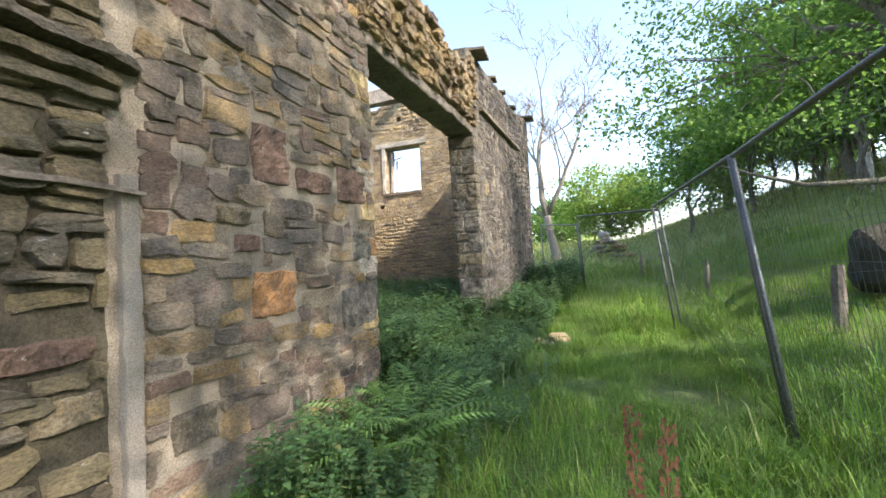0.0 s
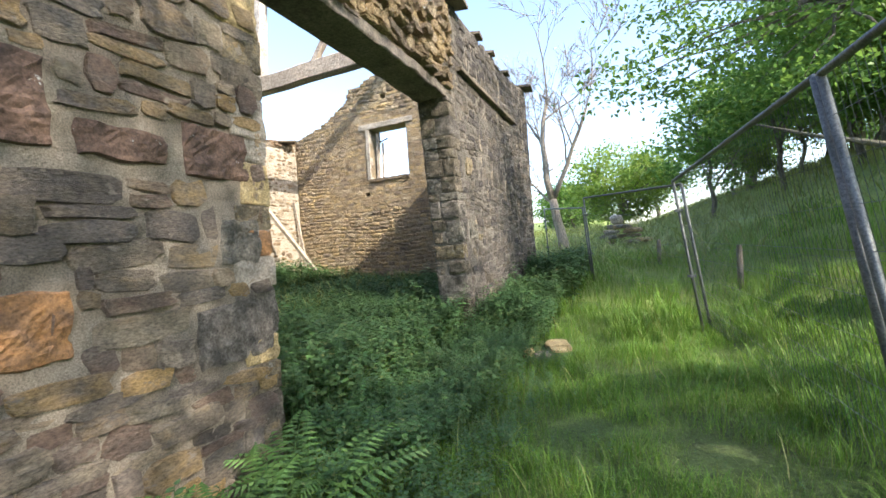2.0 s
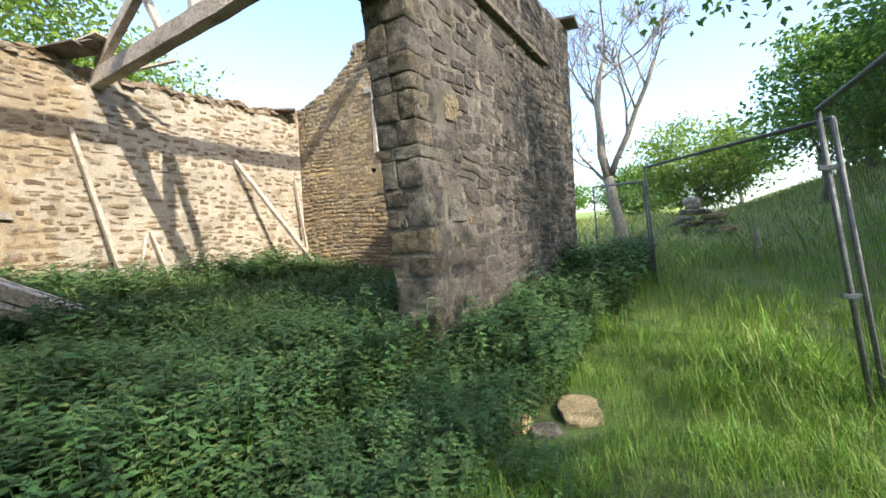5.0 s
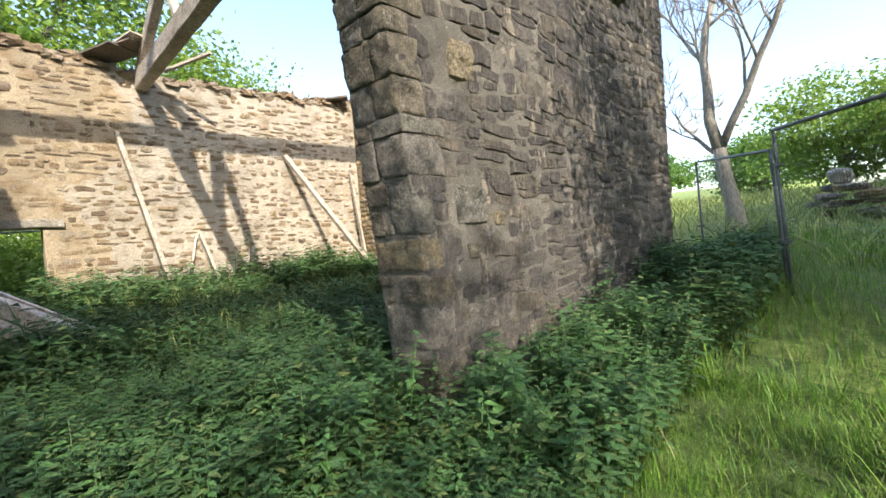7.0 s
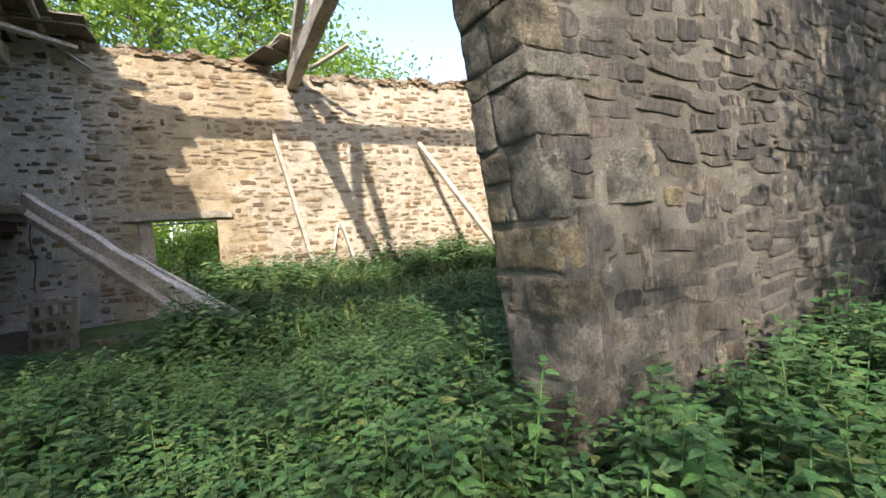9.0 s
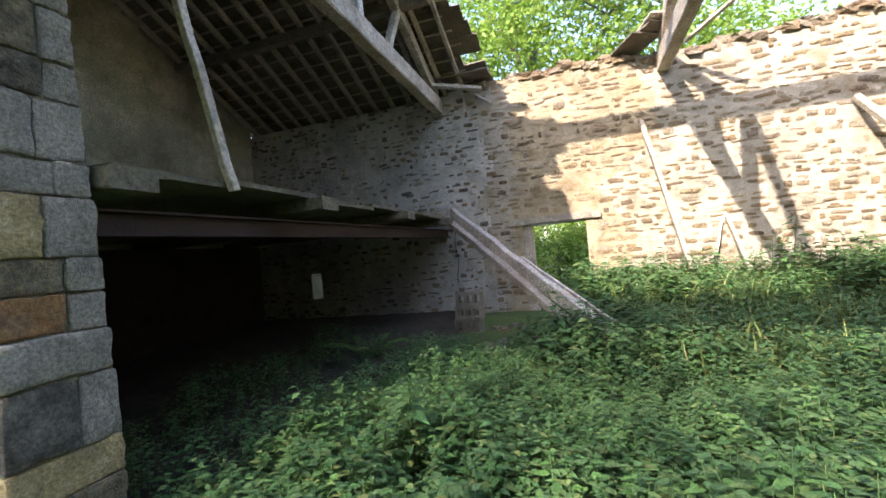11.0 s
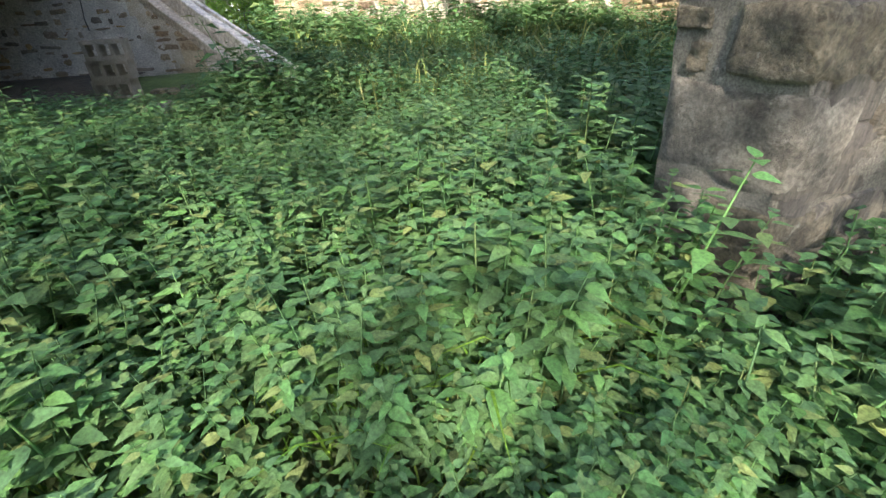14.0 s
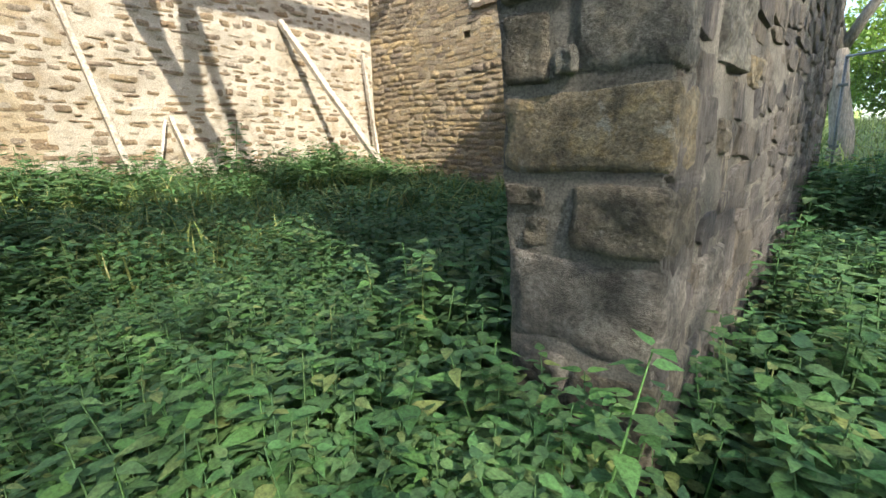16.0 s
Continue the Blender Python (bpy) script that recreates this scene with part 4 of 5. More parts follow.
rock((-0.82, 7.04, -0.14), (0.25, 0.18, 0.085), sand_stone, "rock", "yellow sandstone block lying in the grass", "rock", "fallen stones", 2)
rock((-1.15, 6.6, -0.12), (0.12, 0.1, 0.07), sand_stone, "rock", "buff stone half sunk in the grass", "rock", "fallen stones", 3)
rock((-0.95, 6.62, -0.15), (0.12, 0.1, 0.05), grey_stone, "rock", "grey stone half sunk in the grass", "rock", "fallen stones", 4)
rock((-1.4, 6.45, -0.11), (0.14, 0.1, 0.08), grey_stone, "rock", "grey stone half sunk in the grass", "rock", "fallen stones", 5)
rock((3.75, 7.4, 1.0), (0.62, 0.7, 0.55), dark_moss, "boulder", "large dark mossy boulder on the bank", "boulder", seed=6)
cairn = thing("stone_pile", "loose pile of flat pale stones in the field", "stone pile", (-0.1, 19.1, ground_z(-0.1, 19.1)))
for k in range(26):
    lay = k // 7
    rock((rng.uniform(-0.9, 0.9) * (1 - 0.25 * lay), rng.uniform(-0.5, 0.5), 0.1 + 0.2 * lay + rng.uniform(0, 0.08)), (rng.uniform(0.2, 0.38), rng.uniform(0.15, 0.25), rng.uniform(0.06, 0.11)), STONE["ochre"][0] if k % 3 else grey_stone, "stone", "", "", seed=k, parent=cairn)
rock((-0.15, 0, 1.0), (0.32, 0.22, 0.2), limed_stone, "stone", "", "", seed=31, parent=cairn)
for k in range(9):
    rock((rng.uniform(-8.3, -6.6), rng.uniform(3.7, 4.9), 0.24), (rng.uniform(0.08, 0.18), rng.uniform(0.07, 0.14), rng.uniform(0.05, 0.09)), yellow_stone if k % 2 else grey_stone, "rock", "pale fallen stone on the trampled floor by the doorway", "rock", "fallen stones", 40 + k)
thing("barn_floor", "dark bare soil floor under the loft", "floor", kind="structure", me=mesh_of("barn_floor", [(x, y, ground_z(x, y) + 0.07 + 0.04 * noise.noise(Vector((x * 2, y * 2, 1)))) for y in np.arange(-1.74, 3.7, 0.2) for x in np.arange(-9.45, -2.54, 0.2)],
      [(j * 35 + i, j * 35 + i + 1, (j + 1) * 35 + i + 1, (j + 1) * 35 + i) for j in range(27) for i in range(34)], soil_and_shade, True))

# ---- plants ----
def leaf_template(seed, length=1.0, width=0.5, fold=0.35, droop=0.35):
    """A pointed, folded leaf along +x with a bent midrib."""
    prof = [(0.0, 0.0), (0.14, 0.8), (0.34, 1.0), (0.66, 0.58), (1.0, 0.0)]
    vs, fs = [], []
    for s, w in prof:
        z = -droop * s * s
        vs.append((s * length, 0, z))
        vs.append((s * length - 0.03, w * width / 2, z + fold * w * width / 2))
        vs.append((s * length - 0.03, -w * width / 2, z + fold * w * width / 2))
    for k in range(4):
        a, b = 3 * k, 3 * k + 3
        fs += [(a, b, b + 1, a + 1), (a, a + 2, b + 2, b)]
    fs = [tuple(dict.fromkeys(f)) for f in fs]
    return np.array(vs), fs


def plain_leaf(width, droop):
    """A lighter leaf for plants far from the path."""
    return np.array([(0, 0, 0), (0.35, width / 2, 0.04), (0.38, 0, -0.04), (0.35, -width / 2, 0.04), (1, 0, -droop)]), [(0, 2, 1), (0, 3, 2), (2, 4, 1), (3, 4, 2)]


def nettle_template(seed, pairs, fine):
    """A nettle one unit high: a bent stem and tiers of crossed leaf pairs, largest in the middle."""
    r = random.Random(seed)
    vs, fs = [], []

    def put(v, f, m):
        base = len(vs)
        for p in v:
            vs.append(tuple(m @ Vector(p)))
        fs.extend(tuple(i + base for i in q) for q in f)

    bend = Vector((r.uniform(-0.09, 0.09), r.uniform(-0.09, 0.09), 0))
    put(*tube([(0, 0, 0), bend * 0.36 + Vector((0, 0, 0.6)), bend + Vector((0, 0, 1.0))], [0.007, 0.006, 0.003], 3), Matrix.Identity(4))
    turn = r.uniform(0, 6.3)
    for k in range(pairs):
        f = k / (pairs - 1)
        z = 0.26 + 0.74 * f ** 0.55
        size = (0.137 if fine else 0.18) * (1.0 - 0.4 * f ** 4) * r.uniform(0.85, 1.1)
        for s in (0, math.pi):
            if r.random() < 0.06:
                continue
            wide = r.uniform(0.46, 0.58)
            lv, lf = leaf_template(0, 1.0, wide, 0.15, r.uniform(0.05, 0.25)) if fine else plain_leaf(wide, r.uniform(0.1, 0.35))
            m = Matrix.Translation(bend * z * z + Vector((0, 0, z))) @ Matrix.Rotation(turn + s + r.uniform(-0.35, 0.35), 4, "Z") @ Matrix.Rotation(r.uniform(-0.3, 0.12), 4, "Y") @ Matrix.Rotation(r.uniform(-0.3, 0.3), 4, "X") @ Matrix.Diagonal((size * r.uniform(0.8, 1.15),) * 3 + (1,))
            put(lv, lf, m @ Matrix.Translation((0.14, 0, 0)))
        turn += math.pi / 2 + r.uniform(-0.2, 0.2)
    return np.array(vs), fs


NETTLES = [nettle_template(k, 10, True) for k in range(12)]
FAR_NETTLES = [nettle_template(50 + k, 8, False) for k in range(8)]


def placed(xs, ys, zs, scales, tip=0.12):
    n = len(xs)
    t = nrg.uniform(0, 2 * np.pi, n)
    lx, ly = nrg.normal(0, tip, n), nrg.normal(0, tip, n)
    m = np.zeros((n, 4, 4))
    s = np.asarray(scales)
    m[:, 0, 0], m[:, 0, 1], m[:, 1, 0], m[:, 1, 1] = np.cos(t) * s, -np.sin(t) * s, np.sin(t) * s, np.cos(t) * s
    m[:, 0, 2], m[:, 1, 2], m[:, 2, 2] = lx * s, ly * s, s
    m[:, 0, 3], m[:, 1, 3], m[:, 2, 3], m[:, 3, 3] = xs, ys, zs, 1
    return m


def patch(x0, x1, y0, y1, count, low, high, keep=None):
    xs, ys = nrg.uniform(x0, x1, count), nrg.uniform(y0, y1, count)
    if keep:
        ok = np.array([keep(x, y) for x, y in zip(xs, ys)])
        xs, ys = xs[ok], ys[ok]
    zs = np.array([ground_z(x, y) for x, y in zip(xs, ys)]) - 0.02
    tall = np.array([low + (high - low) * min(1.25, max(-0.25, 0.5 + 0.9 * noise.noise(Vector((x * 0.8, y * 0.8, 3.0))) + 0.7 * noise.noise(Vector((x * 2.3, y * 2.3, 8.0))))) for x, y in zip(xs, ys)]) * nrg.uniform(0.72, 1.15, len(xs))
    tall *= np.where(nrg.random(len(xs)) < 0.02, 1.3, 1.0)
    return placed(xs, ys, zs, tall)


def in_pier(x, y):
    return not (F - T - 0.03 < x < F + 0.03 and (y > 6.95 or y < 3.4))


def weeds_keep(x, y):
    return in_pier(x, y) and not (-8.9 < x < -6.3 and y < 4.9 - 0.4 * (x + 8.9) / 2.6)


near_beds = np.concatenate([
    patch(-4.6, -2.0, 3.5, 8.2, 3500, 0.40, 0.62, weeds_keep),
    patch(-2.0, -1.05, 3.4, 7.0, 1150, 0.3, 0.44, weeds_keep),
    patch(-1.05, -0.55, 2.8, 6.2, 260, 0.16, 0.34),
    patch(-2.05, -1.0, 6.9, 9.6, 560, 0.42, 0.72),
    patch(-1.85, -0.9, 1.45, 2.05, 150, 0.3, 0.52),
    patch(-2.03, -1.2, 2.0, 3.6, 200, 0.25, 0.42),
    patch(-1.2, -0.8, 1.6, 3.6, 90, 0.2, 0.36),
    patch(-3.3, -2.65, 7.0, 8.9, 200, 0.6, 0.85, weeds_keep),
])
far_beds = np.concatenate([
    patch(-7.0, -2.7, 1.6, 3.5, 420, 0.2, 0.46),
    patch(-0.7, 1.2, 1.5, 10.0, 220, 0.10, 0.2),
    patch(-7.6, -4.6, 3.4, 5.2, 620, 0.26, 0.45, weeds_keep),
    patch(-7.6, -4.6, 5.2, 11.7, 2500, 0.40, 0.64, weeds_keep),
    patch(-9.3, -7.3, 5.4, 11.7, 1200, 0.55, 0.95, weeds_keep),
    patch(-4.6, -2.6, 8.2, 11.7, 800, 0.5, 0.78, weeds_keep),
    patch(-2.05, -0.8, 9.4, 12.8, 600, 0.45, 0.8),
])
thing("nettle_bed", "dense bed of green stinging nettles round the wide opening", "nettles", kind="stuff", me=scatter("nettle_bed", NETTLES, nrg.integers(0, len(NETTLES), len(near_beds)), near_beds, nettle_mat))
thing("nettle_bed", "tall green nettles and weeds filling the roofless barn", "nettles", kind="stuff", me=scatter("nettle_bed", FAR_NETTLES, nrg.integers(0, len(FAR_NETTLES), len(far_beds)), far_beds, nettle_mat))


def blade_template(seed):
    r = random.Random(seed)
    bend = r.uniform(0.2, 1.0)
    w = r.uniform(0.007, 0.015)
    vs = []
    for s, k in ((0, 1), (0.4, 0.9), (0.75, 0.6)):
        vs += [(bend * s * s, -w * k, s), (bend * s * s, w * k, s)]
    vs.append((bend, 0, 1 - bend * 0.3))
    return np.array(vs), [(0, 1, 3, 2), (2, 3, 5, 4), (4, 5, 6)]


BLADES = [blade_template(k) for k in range(12)]


def grass_keep(x, y):
    if x < F + 0.02 and y < 12.4:
        return False
    return all((x - a) ** 2 + (y - b) ** 2 > 0.06 for a, b in ((-0.88, 7.13), (-1.0, 6.95), (-0.85, 6.9), (-1.15, 6.55), (-0.8, 6.7)))


lawn = np.concatenate([
    patch(-2.0, 2.4, -0.5, 9.0, 80000, 0.09, 0.27, grass_keep),
    patch(-2.4, 5.0, 7.0, 16.0, 19000, 0.16, 0.42, grass_keep),
    patch(-3.2, -2.0, 4.2, 6.9, 1800, 0.2, 0.42, in_pier),
    patch(1.2, 6.0, -1.0, 10.0, 19000, 0.16, 0.42),
])
grass = thing("long_grass", "lush long green grass", "grass", kind="stuff", me=scatter("long_grass", BLADES, nrg.integers(0, 12, len(lawn)), lawn, grass_mat))
straws = patch(-1.0, 3.5, 1.0, 12.0, 450, 0.25, 0.48, grass_keep)
thing("seeding_grass", "scattered straw-coloured seeding grass stalks", "grass", kind="stuff", me=scatter("seeding_grass", BLADES, nrg.integers(0, 12, len(straws)), straws, straw_mat))
far_lawn = patch(-14, 26, 12.5, 46, 26000, 0.3, 0.7, lambda x, y: not (x < -2 and y < 12.6))
far_lawn[:, :3, :2] *= 2.2
meadow = thing("meadow_grass", "tall yellowing meadow grass on the field and hill", "grass", kind="stuff", me=scatter("meadow_grass", BLADES, nrg.integers(0, 12, len(far_lawn)), far_lawn, straw_mat))
dry = patch(-9.3, -7.0, 5.8, 11.7, 3000, 0.45, 0.85)
stalks = patch(-8.4, -4.8, 6.2, 11.6, 3000, 0.45, 0.78, weeds_keep)
thing("weed_stalks", "thin pale green grass stalks among the nettles", "grass", kind="stuff", me=scatter("weed_stalks", BLADES, nrg.integers(0, 12, len(stalks)), stalks, straw_mat))
tops = [(F - rng.uniform(0.05, 0.4), y, over_top(y) - 0.05) for y in [rng.uniform(3.3, 6.8) for _ in range(260)]] + [(B - rng.uniform(0.05, 0.45), y, back_top(y) - 0.02) for y in [rng.gauss(c, 0.25) for c in (8.6, 9.4, 10.6) for _ in range(60)]]
tx, ty, tz = (np.array(q) for q in zip(*tops))
wall_tufts = placed(tx, ty, tz, nrg.uniform(0.1, 0.25, len(tops)), 0.3)
thing("wall_head_grass", "small dry grass tufts growing on the broken wall tops", "grass", kind="stuff", me=scatter("wall_head_grass", BLADES, nrg.integers(0, 12, len(wall_tufts)), wall_tufts, straw_mat))
dry_grass = thing("dry_grass", "sunlit yellow-green grass along the back wall", "grass", kind="stuff", me=scatter("dry_grass", BLADES, nrg.integers(0, 12, len(dry)), dry, straw_mat))


# ferns
def fern(at, count, size, seed):
    r = random.Random(seed)
    at = (at[0], at[1], ground_z(at[0], at[1]))
    f = thing("fern", "green fern with arching fronds at the wall foot", "fern", at, group="ferns by the wall")
    for k in range(count):
        t = 2 * math.pi * k / count + r.uniform(-0.3, 0.3)
        vs, fs = [], []
        L = size * r.uniform(0.8, 1.1)
        for s in range(1, 20):
            q = s / 20
            p = Vector((L * 0.75 * q, 0, L * (0.85 * q - 0.5 * q * q)))
            w = 0.2 * size * math.sin(min(1, q * 2.2) * math.pi / 2) * (1 - q) ** 0.7 + 0.01
            for side in (-1, 1):
                b = len(vs)
                vs += [p, p + Vector((0.016, side * w * 0.5, 0.01)), p + Vector((0.05, side * w, -0.03 * q)), p + Vector((-0.012, side * w * 0.5, 0.005))]
                fs.append((b, b + 1, b + 2, b + 3))
        tv, tf = tube([(L * 0.75 * q, 0, L * (0.85 * q - 0.5 * q * q)) for q in (0, 0.3, 0.6, 1)], [0.004, 0.003, 0.002, 0.001], 3)
        part("frond", joined("frond", [(vs, fs), (tv, tf)], fern_mat), f, m=pose(0, 0, 0, 0, 0, math.degrees(t)))


fern((-1.42, 2.65, 0.1), 9, 1.15, 1)
fern((-1.45, 2.2, 0.05), 8, 1.0, 2)
fern((-1.6, 11.9, 0.5), 7, 0.9, 3)
fern((-1.65, 3.2, 0.1), 7, 0.95, 4)
fern((-6.3, 2.7, 0.3), 6, 0.7, 6)


def dock(at, seed):
    r = random.Random(seed)
    d = thing("dock_plant", "dry red-brown dock stalk in the grass", "weed", at, group="dry dock stalks")
    part("stalk", joined("stalk", [tube([(0, 0, 0), (0.02, 0.01, 0.3), (0.01, 0.03, 0.8)], [0.006, 0.005, 0.002], 5)], dock_mat), d)
    seeds = []
    for k in range(90):
        z = 0.3 + 0.52 * k / 90
        t = r.uniform(0, 6.3)
        c = Vector((0.02 + math.cos(t) * 0.025, 0.02 + math.sin(t) * 0.025, z))
        s = 0.008
        seeds.append(([c + Vector((s, 0, 0)), c + Vector((0, s, 0)), c + Vector((-s, 0, 0)), c + Vector((0, 0, s * 1.6)), c - Vector((0, 0, s * 1.6))], [(0, 1, 3), (1, 2, 3), (2, 0, 3), (1, 0, 4), (2, 1, 4), (0, 2, 4)]))
    part("seed_head", joined("seed_head", seeds, dock_mat), d)


dock((0.12, 1.35, -0.14), 1)
dock((0.22, 1.22, -0.14), 2)


# ---- trees ----
def leaf_quad(seed):
    r = random.Random(seed)
    return np.array([(0, 0, 0), (0.45, 0.3, 0.08), (1, 0, -0.1), (0.45, -0.3, 0.08)]), [(0, 1, 2), (0, 2, 3)]


LEAVES = [leaf_quad(0)]


def spin(n, centres, sizes, flat=0.6):
    """Random leaf matrices, more or less level."""
    a, b, c = nrg.uniform(0, 2 * np.pi, n), nrg.normal(0, flat, n), nrg.normal(0, flat, n)
    ca, sa, cb, sb, cc, sc = np.cos(a), np.sin(a), np.cos(b), np.sin(b), np.cos(c), np.sin(c)
    m = np.zeros((n, 4, 4))
    m[:, 0, 0], m[:, 0, 1], m[:, 0, 2] = ca * cb, ca * sb * sc - sa * cc, ca * sb * cc + sa * sc
    m[:, 1, 0], m[:, 1, 1], m[:, 1, 2] = sa * cb, sa * sb * sc + ca * cc, sa * sb * cc - ca * sc
    m[:, 2, 0], m[:, 2, 1], m[:, 2, 2] = -sb, cb * sc, cb * cc
    m[:, :3, :3] *= sizes[:, None, None]
    m[:, :3, 3], m[:, 3, 3] = centres, 1
    return m


def limb(start, end, r0, r1, r, sag=0.1, steps=6):
    a, b = Vector(start), Vector(end)
    pts = []
    for k in range(steps + 1):
        f = k / steps
        jig = Vector((r.uniform(-1, 1), r.uniform(-1, 1), r.uniform(-1, 1))) * (b - a).length * 0.035 * (0 < f < 1)
        pts.append(a.lerp(b, f) + Vector((0, 0, sag * math.sin(f * math.pi) * (b - a).length)) + jig)
    return pts, [r0 + (r1 - r0) * k / steps for k in range(steps + 1)]


def tree(base, crown, radii, clumps, leaves, leaf_size, trunk_r, seed, label, leaf=leaf_mat, limbs=9, extra=(), clump_r=0.75, wood=bark):
    """A broadleaf tree: tapered trunk, limbs, and leaves in uneven clumps about the limb ends."""
    r = random.Random(seed)
    t = thing("tree", label, "tree", base)
    b = Vector(base)
    c = Vector(crown) - b
    top = Vector((c.x * 0.4, c.y * 0.4, c.z))
    pts, rad = limb((0, 0, -0.3), top, trunk_r, trunk_r * 0.35, r, 0, 8)
    lumps = [tube(pts, rad, 9, 0.06, seed)]
    ends = []
    for k in range(clumps):
        while True:
            p = Vector((r.uniform(-1, 1), r.uniform(-1, 1), r.uniform(-1, 1)))
            if 0.35 < p.length < 1:
                break
        ends.append(c + Vector((p.x * radii[0], p.y * radii[1], p.z * radii[2])))
    ends += [Vector(e) - b for e in extra]
    mains = []
    for k in range(limbs):
        e = ends[(k * 7) % len(ends)].lerp(c, 0.2)
        s = pts[3 + k % 5]
        lp, lr = limb(s, e, trunk_r * 0.4, trunk_r * 0.1, r, 0.05)
        lumps.append(tube(lp, lr, 6, 0.05, k))
        mains += lp[2:]
    for e in ends:
        s = min(mains, key=lambda q: (q - e).length)
        lp, lr = limb(s, e, trunk_r * 0.1, 0.008, r, 0.04, 4)
        lumps.append(tube(lp, lr, 4))
    part("trunk", joined("trunk", lumps, wood, True), t)
    per = leaves // len(ends)
    cs = []
    for e in ends:
        q = nrg.normal(0, 1, (per, 3)) * np.array([clump_r, clump_r, clump_r * 0.38]) * r.uniform(0.6, 1.15)
        cs.append(q + np.array(e))
    cs = np.concatenate(cs)
    m = spin(len(cs), cs, nrg.uniform(0.7, 1.3, len(cs)) * leaf_size)
    part("crown", scatter("crown", LEAVES, np.zeros(len(cs), int), m, leaf), t)
    return t


oak = tree((6.2, 9.2, 1.2), (5.0, 9.9, 6.9), (3.7, 3.3, 3.4), 95, 23000, 0.1, 0.32, 1, "spreading oak with dark green leaves overhanging the fence", limbs=14,
     extra=[(0.25, 8.7, 3.7), (0.5, 8.9, 4.1), (0.9, 9.2, 3.7), (1.3, 9.0, 4.4), (0.8, 8.8, 4.8), (1.6, 8.6, 3.9), (2.2, 9.4, 3.6), (1.5, 9.6, 5.2), (2.5, 8.5, 3.3), (3.2, 8.0, 3.2), (3.0, 8.8, 4.2), (2.0, 9.0, 5.6), (1.2, 9.0, 5.6)], clump_r=0.45)
part("low_limb", joined("low_limb", [tube([Vector(q) - Vector((6.2, 9.2, 1.2)) for q in ((6.2, 9.2, 3.2), (5.0, 8.1, 2.7), (4.1, 7.4, 2.15), (3.4, 7.0, 2.03), (2.7, 7.2, 2.08), (2.2, 7.4, 2.3), (1.7, 7.7, 2.6))], [0.09, 0.07, 0.055, 0.045, 0.035, 0.025, 0.01], 7, 0.05)], green_bark, True), oak)
tree((8.2, 4.0, 2.2), (7.2, 1.5, 8.0), (4.0, 3.2, 3.4), 70, 9500, 0.13, 0.34, 2, "oak on the bank shading the barn", limbs=12)
tree((8.6, -3.0, 2.3), (7.6, -2.6, 8.2), (4.2, 3.9, 3.4), 70, 9500, 0.13, 0.34, 3, "oak on the bank behind the fence", limbs=12)
tree((12.5, 12.5, 4.2), (11.5, 11.0, 10.2), (4.2, 4.4, 3.6), 90, 18000, 0.2, 0.3, 4, "oak higher up the hillside", limbs=10)
tree((8.5, 20, 3.2), (8.0, 19.5, 8.0), (3.6, 3.6, 3.4), 80, 15000, 0.2, 0.25, 5, "leafy tree on the hillside", limbs=10)
tree((7.5, 34, 3.7), (7.0, 34, 8.0), (3.5, 3.5, 3.5), 60, 9000, 0.3, 0.25, 6, "leafy tree on the hillside", leaf=light_leaf_mat)
tree((-0.3, 42, 2.2), (-0.3, 42, 6.2), (3.9, 4, 3.4), 90, 11000, 0.3, 0.3, 7, "rounded light green tree in the far field", leaf=light_leaf_mat, clump_r=1.0)
tree((-6.5, 60, 2.7), (-6.5, 60, 5.8), (4.5, 4, 3.0), 60, 8000, 0.4, 0.3, 8, "distant round green field tree", clump_r=1.0)
tree((-17.5, 4.0, 0.3), (-17.3, 5.5, 8.8), (3.6, 5.2, 4.0), 130, 26000, 0.2, 0.4, 9, "tall sycamore behind the barn, bright green in the sun", leaf=light_leaf_mat, limbs=14, clump_r=0.8)
tree((-19, 11.2, 0.3), (-18.5, 11.0, 7.2), (2.6, 2.4, 2.4), 50, 7000, 0.2, 0.25, 10, "smaller tree behind the back wall", leaf=light_leaf_mat, limbs=8)
tree((-21, -4, 0.3), (-20, -4, 8.5), (4, 4, 4), 70, 10000, 0.25, 0.35, 11, "tree behind the roofed end of the barn", limbs=9)
for k, (x, y, z) in enumerate(((-12.8, 2.9, 1.3), (-16.6, 4.5, 2.8), (-17.2, 6.6, 2.9), (-16.2, 8.4, 2.6), (-16.8, 2.2, 2.8), (-13.4, 6.9, 0.9), (-14.8, 4.9, 1.7), (-15.0, 6.4, 1.6))):
    tree((x, y, 0.2), (x, y, z), (1.5, 1.5, z * 0.8), 38, 5000, 0.12, 0.05, 20 + k, "leafy green shrub outside the back doorway", leaf=light_leaf_mat, limbs=5, clump_r=0.42)
for k in range(14):
    a = -0.9 + 0.16 * k
    d = 95 + 25 * (k % 3)
    x, y = d * math.sin(a), 2 + d * math.cos(a)
    z = ground_z(x, y)
    tree((x, y, z), (x, y, z + 6 + k % 4), (6, 5, 4.5), 36, 3000, 0.8, 0.4, 40 + k, "distant hedgerow tree at the field edge", limbs=5, clump_r=1.8)
for k in range(18):
    x, y = rng.uniform(15, 42), rng.uniform(8, 44)
    z = ground_z(x, y)
    tree((x, y, z), (x, y, z + rng.uniform(4, 6)), (3.2, 3.2, 4.0), 34, 2600, 0.4, 0.2, 130 + k, "woodland tree on the upper hillside", leaf=leaf_mat if k % 2 else light_leaf_mat, limbs=5, clump_r=1.0)
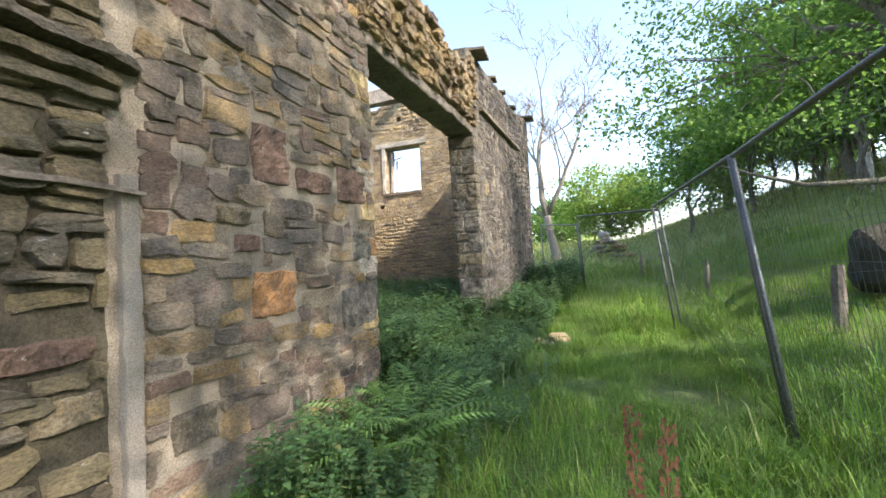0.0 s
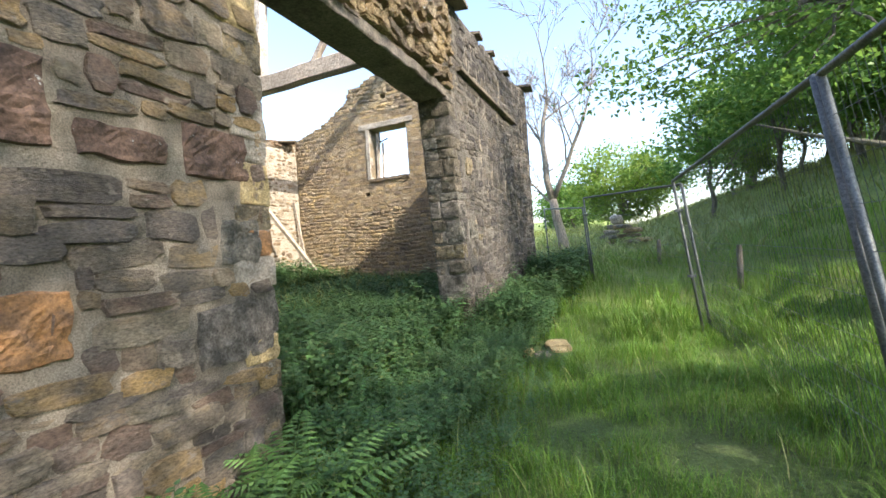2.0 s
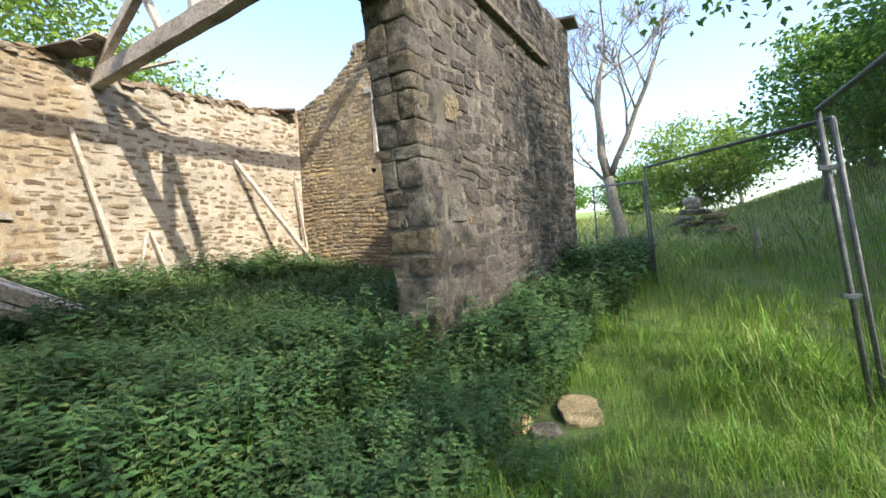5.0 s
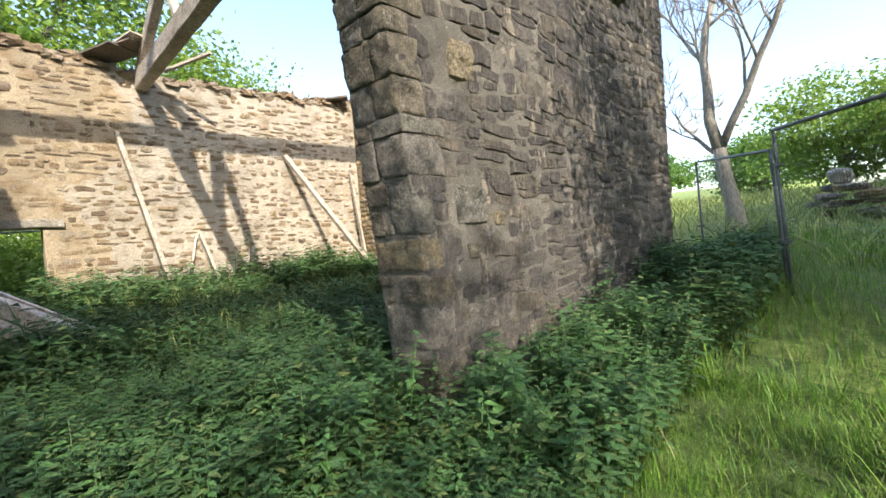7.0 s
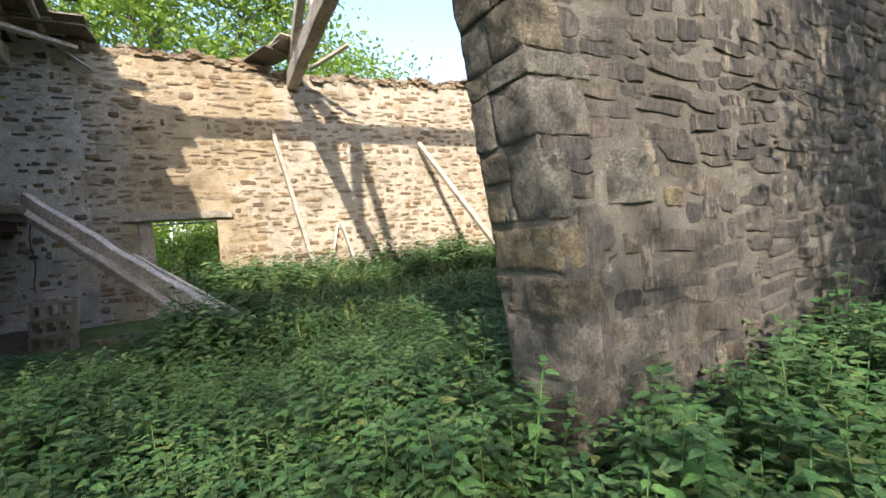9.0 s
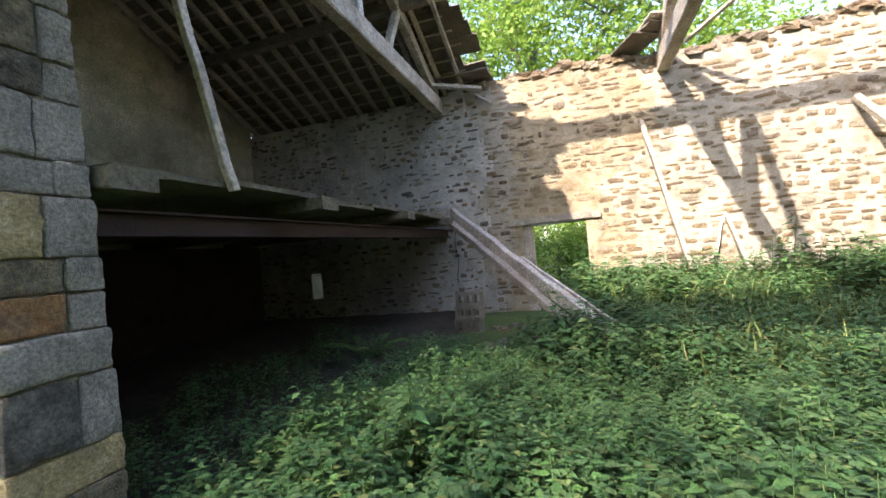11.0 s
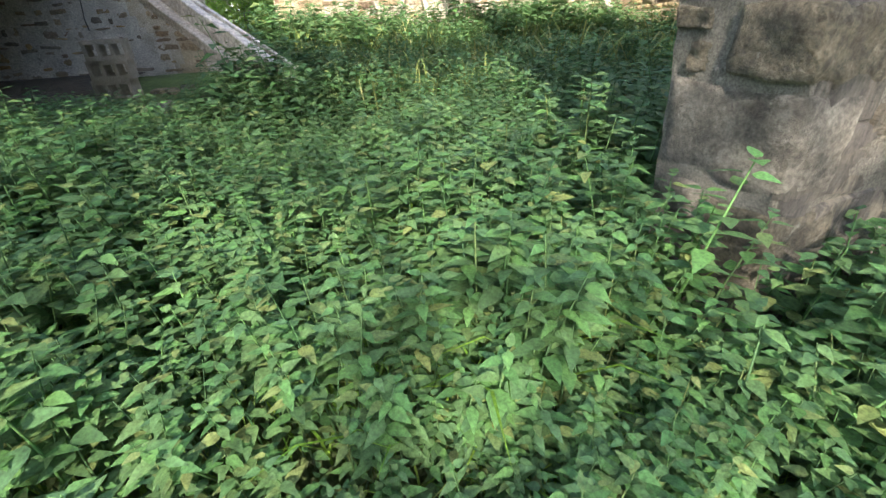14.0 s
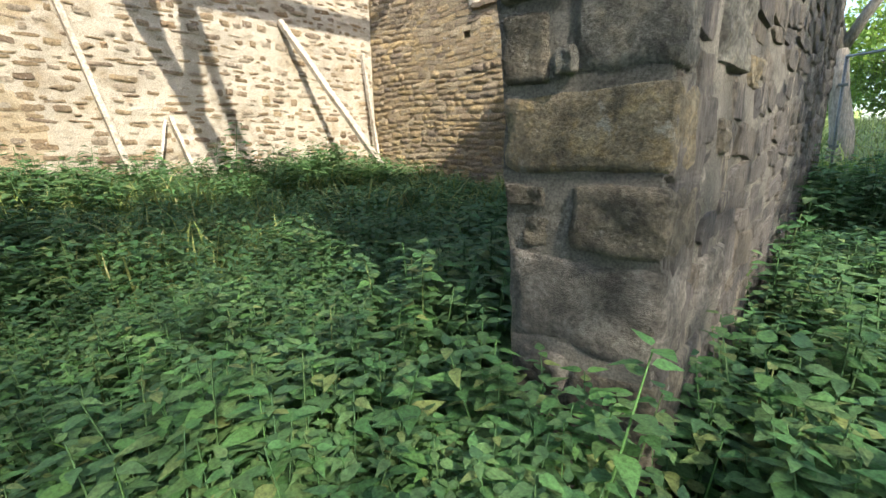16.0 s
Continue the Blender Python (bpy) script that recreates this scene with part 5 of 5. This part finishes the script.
# belt of trees along the crest of the bank
for k in range(11):
    a, d = radians(9 + 1.9 * k), (24, 31, 38)[k % 3]
    x, y = d * math.sin(a), d * math.cos(a)
    z = ground_z(x, y)
    tree((x, y, z), (x, y, z + 3.6 + 0.5 * (k % 4)), (2.1, 2.1, 2.6), 34, 3000, 0.22, 0.12, 300 + k, "leafy tree in the sunny belt along the bank", leaf=light_leaf_mat if k % 3 else leaf_mat, limbs=6, clump_r=0.6)
# young plantation on the hill: slim stems with crowns
for k in range(48):
    x, y = rng.uniform(6.5, 28), rng.uniform(13, 46)
    z = ground_z(x, y)
    tree((x, y, z), (x, y, z + rng.uniform(3.2, 5.5)), (2.0, 2.0, 2.1), 18, 1900, 0.25, 0.09, 70 + k, "slim young tree in the hillside plantation", leaf=light_leaf_mat if k % 2 else leaf_mat, limbs=4, clump_r=0.5)
    thing("tree_guard", "pale wooden stake guard beside a young tree", "stake", group="tree guards", me=joined("tree_guard", [tube([(x + 0.2, y, z - 0.1), (x + 0.2, y, z + 1.2)], [0.05, 0.05], 6)], wood_new))


def dead_tree(base, seed):
    r = random.Random(seed)
    t = thing("dead_tree", "bare dead pale tree with twisting branches", "tree", base)

    def grow(lumps, p, d, length, rad, depth):
        pts, rads = [p], [rad]
        for k in range(5):
            d = (d + Vector((r.uniform(-1, 1), r.uniform(-1, 1), r.uniform(-0.5, 0.9))) * 0.2).normalized()
            p = p + d * length / 5
            pts.append(p)
            rads.append(rad * (1 - 0.1 * (k + 1)))
            if depth < 6 and k >= 1 and r.random() < 0.85:
                e = (d + Vector((r.uniform(-1, 1), r.uniform(-1, 1), r.uniform(-0.3, 0.6))) * 1.15).normalized()
                grow(lumps, p, e, length * r.uniform(0.45, 0.7), max(0.011, rads[-1] * 0.62), depth + 1)
        lumps.append(tube(pts, rads, 7 if depth < 2 else 4, 0.05, depth))

    part("trunk", joined("trunk", [tube([(0, 0, -0.3), (-0.05, 0, 0.6), (-0.2, 0, 1.4), (-0.3, 0, 2.1)], [0.24, 0.18, 0.16, 0.15], 9, 0.06, 1)], dead_bark, True), t)
    for start, way, length, rad, depth in (((-0.3, 0, 2.05), (-0.3, 0, 1), 3.9, 0.14, 1), ((-0.3, 0, 2.0), (0.65, 0.1, 1), 3.4, 0.1, 1), ((-0.25, 0, 1.9), (-0.9, 0.2, 0.8), 1.9, 0.06, 2)):
        lumps = []
        grow(lumps, Vector(start), Vector(way), length, rad, depth)
        part("limb", joined("limb", lumps, dead_bark, True), t)


dead_tree((-2.0, 17.1, 0.75), 5)

# ---- stones of the walls ----
for job in PENDING:
    lay_stones(*job)
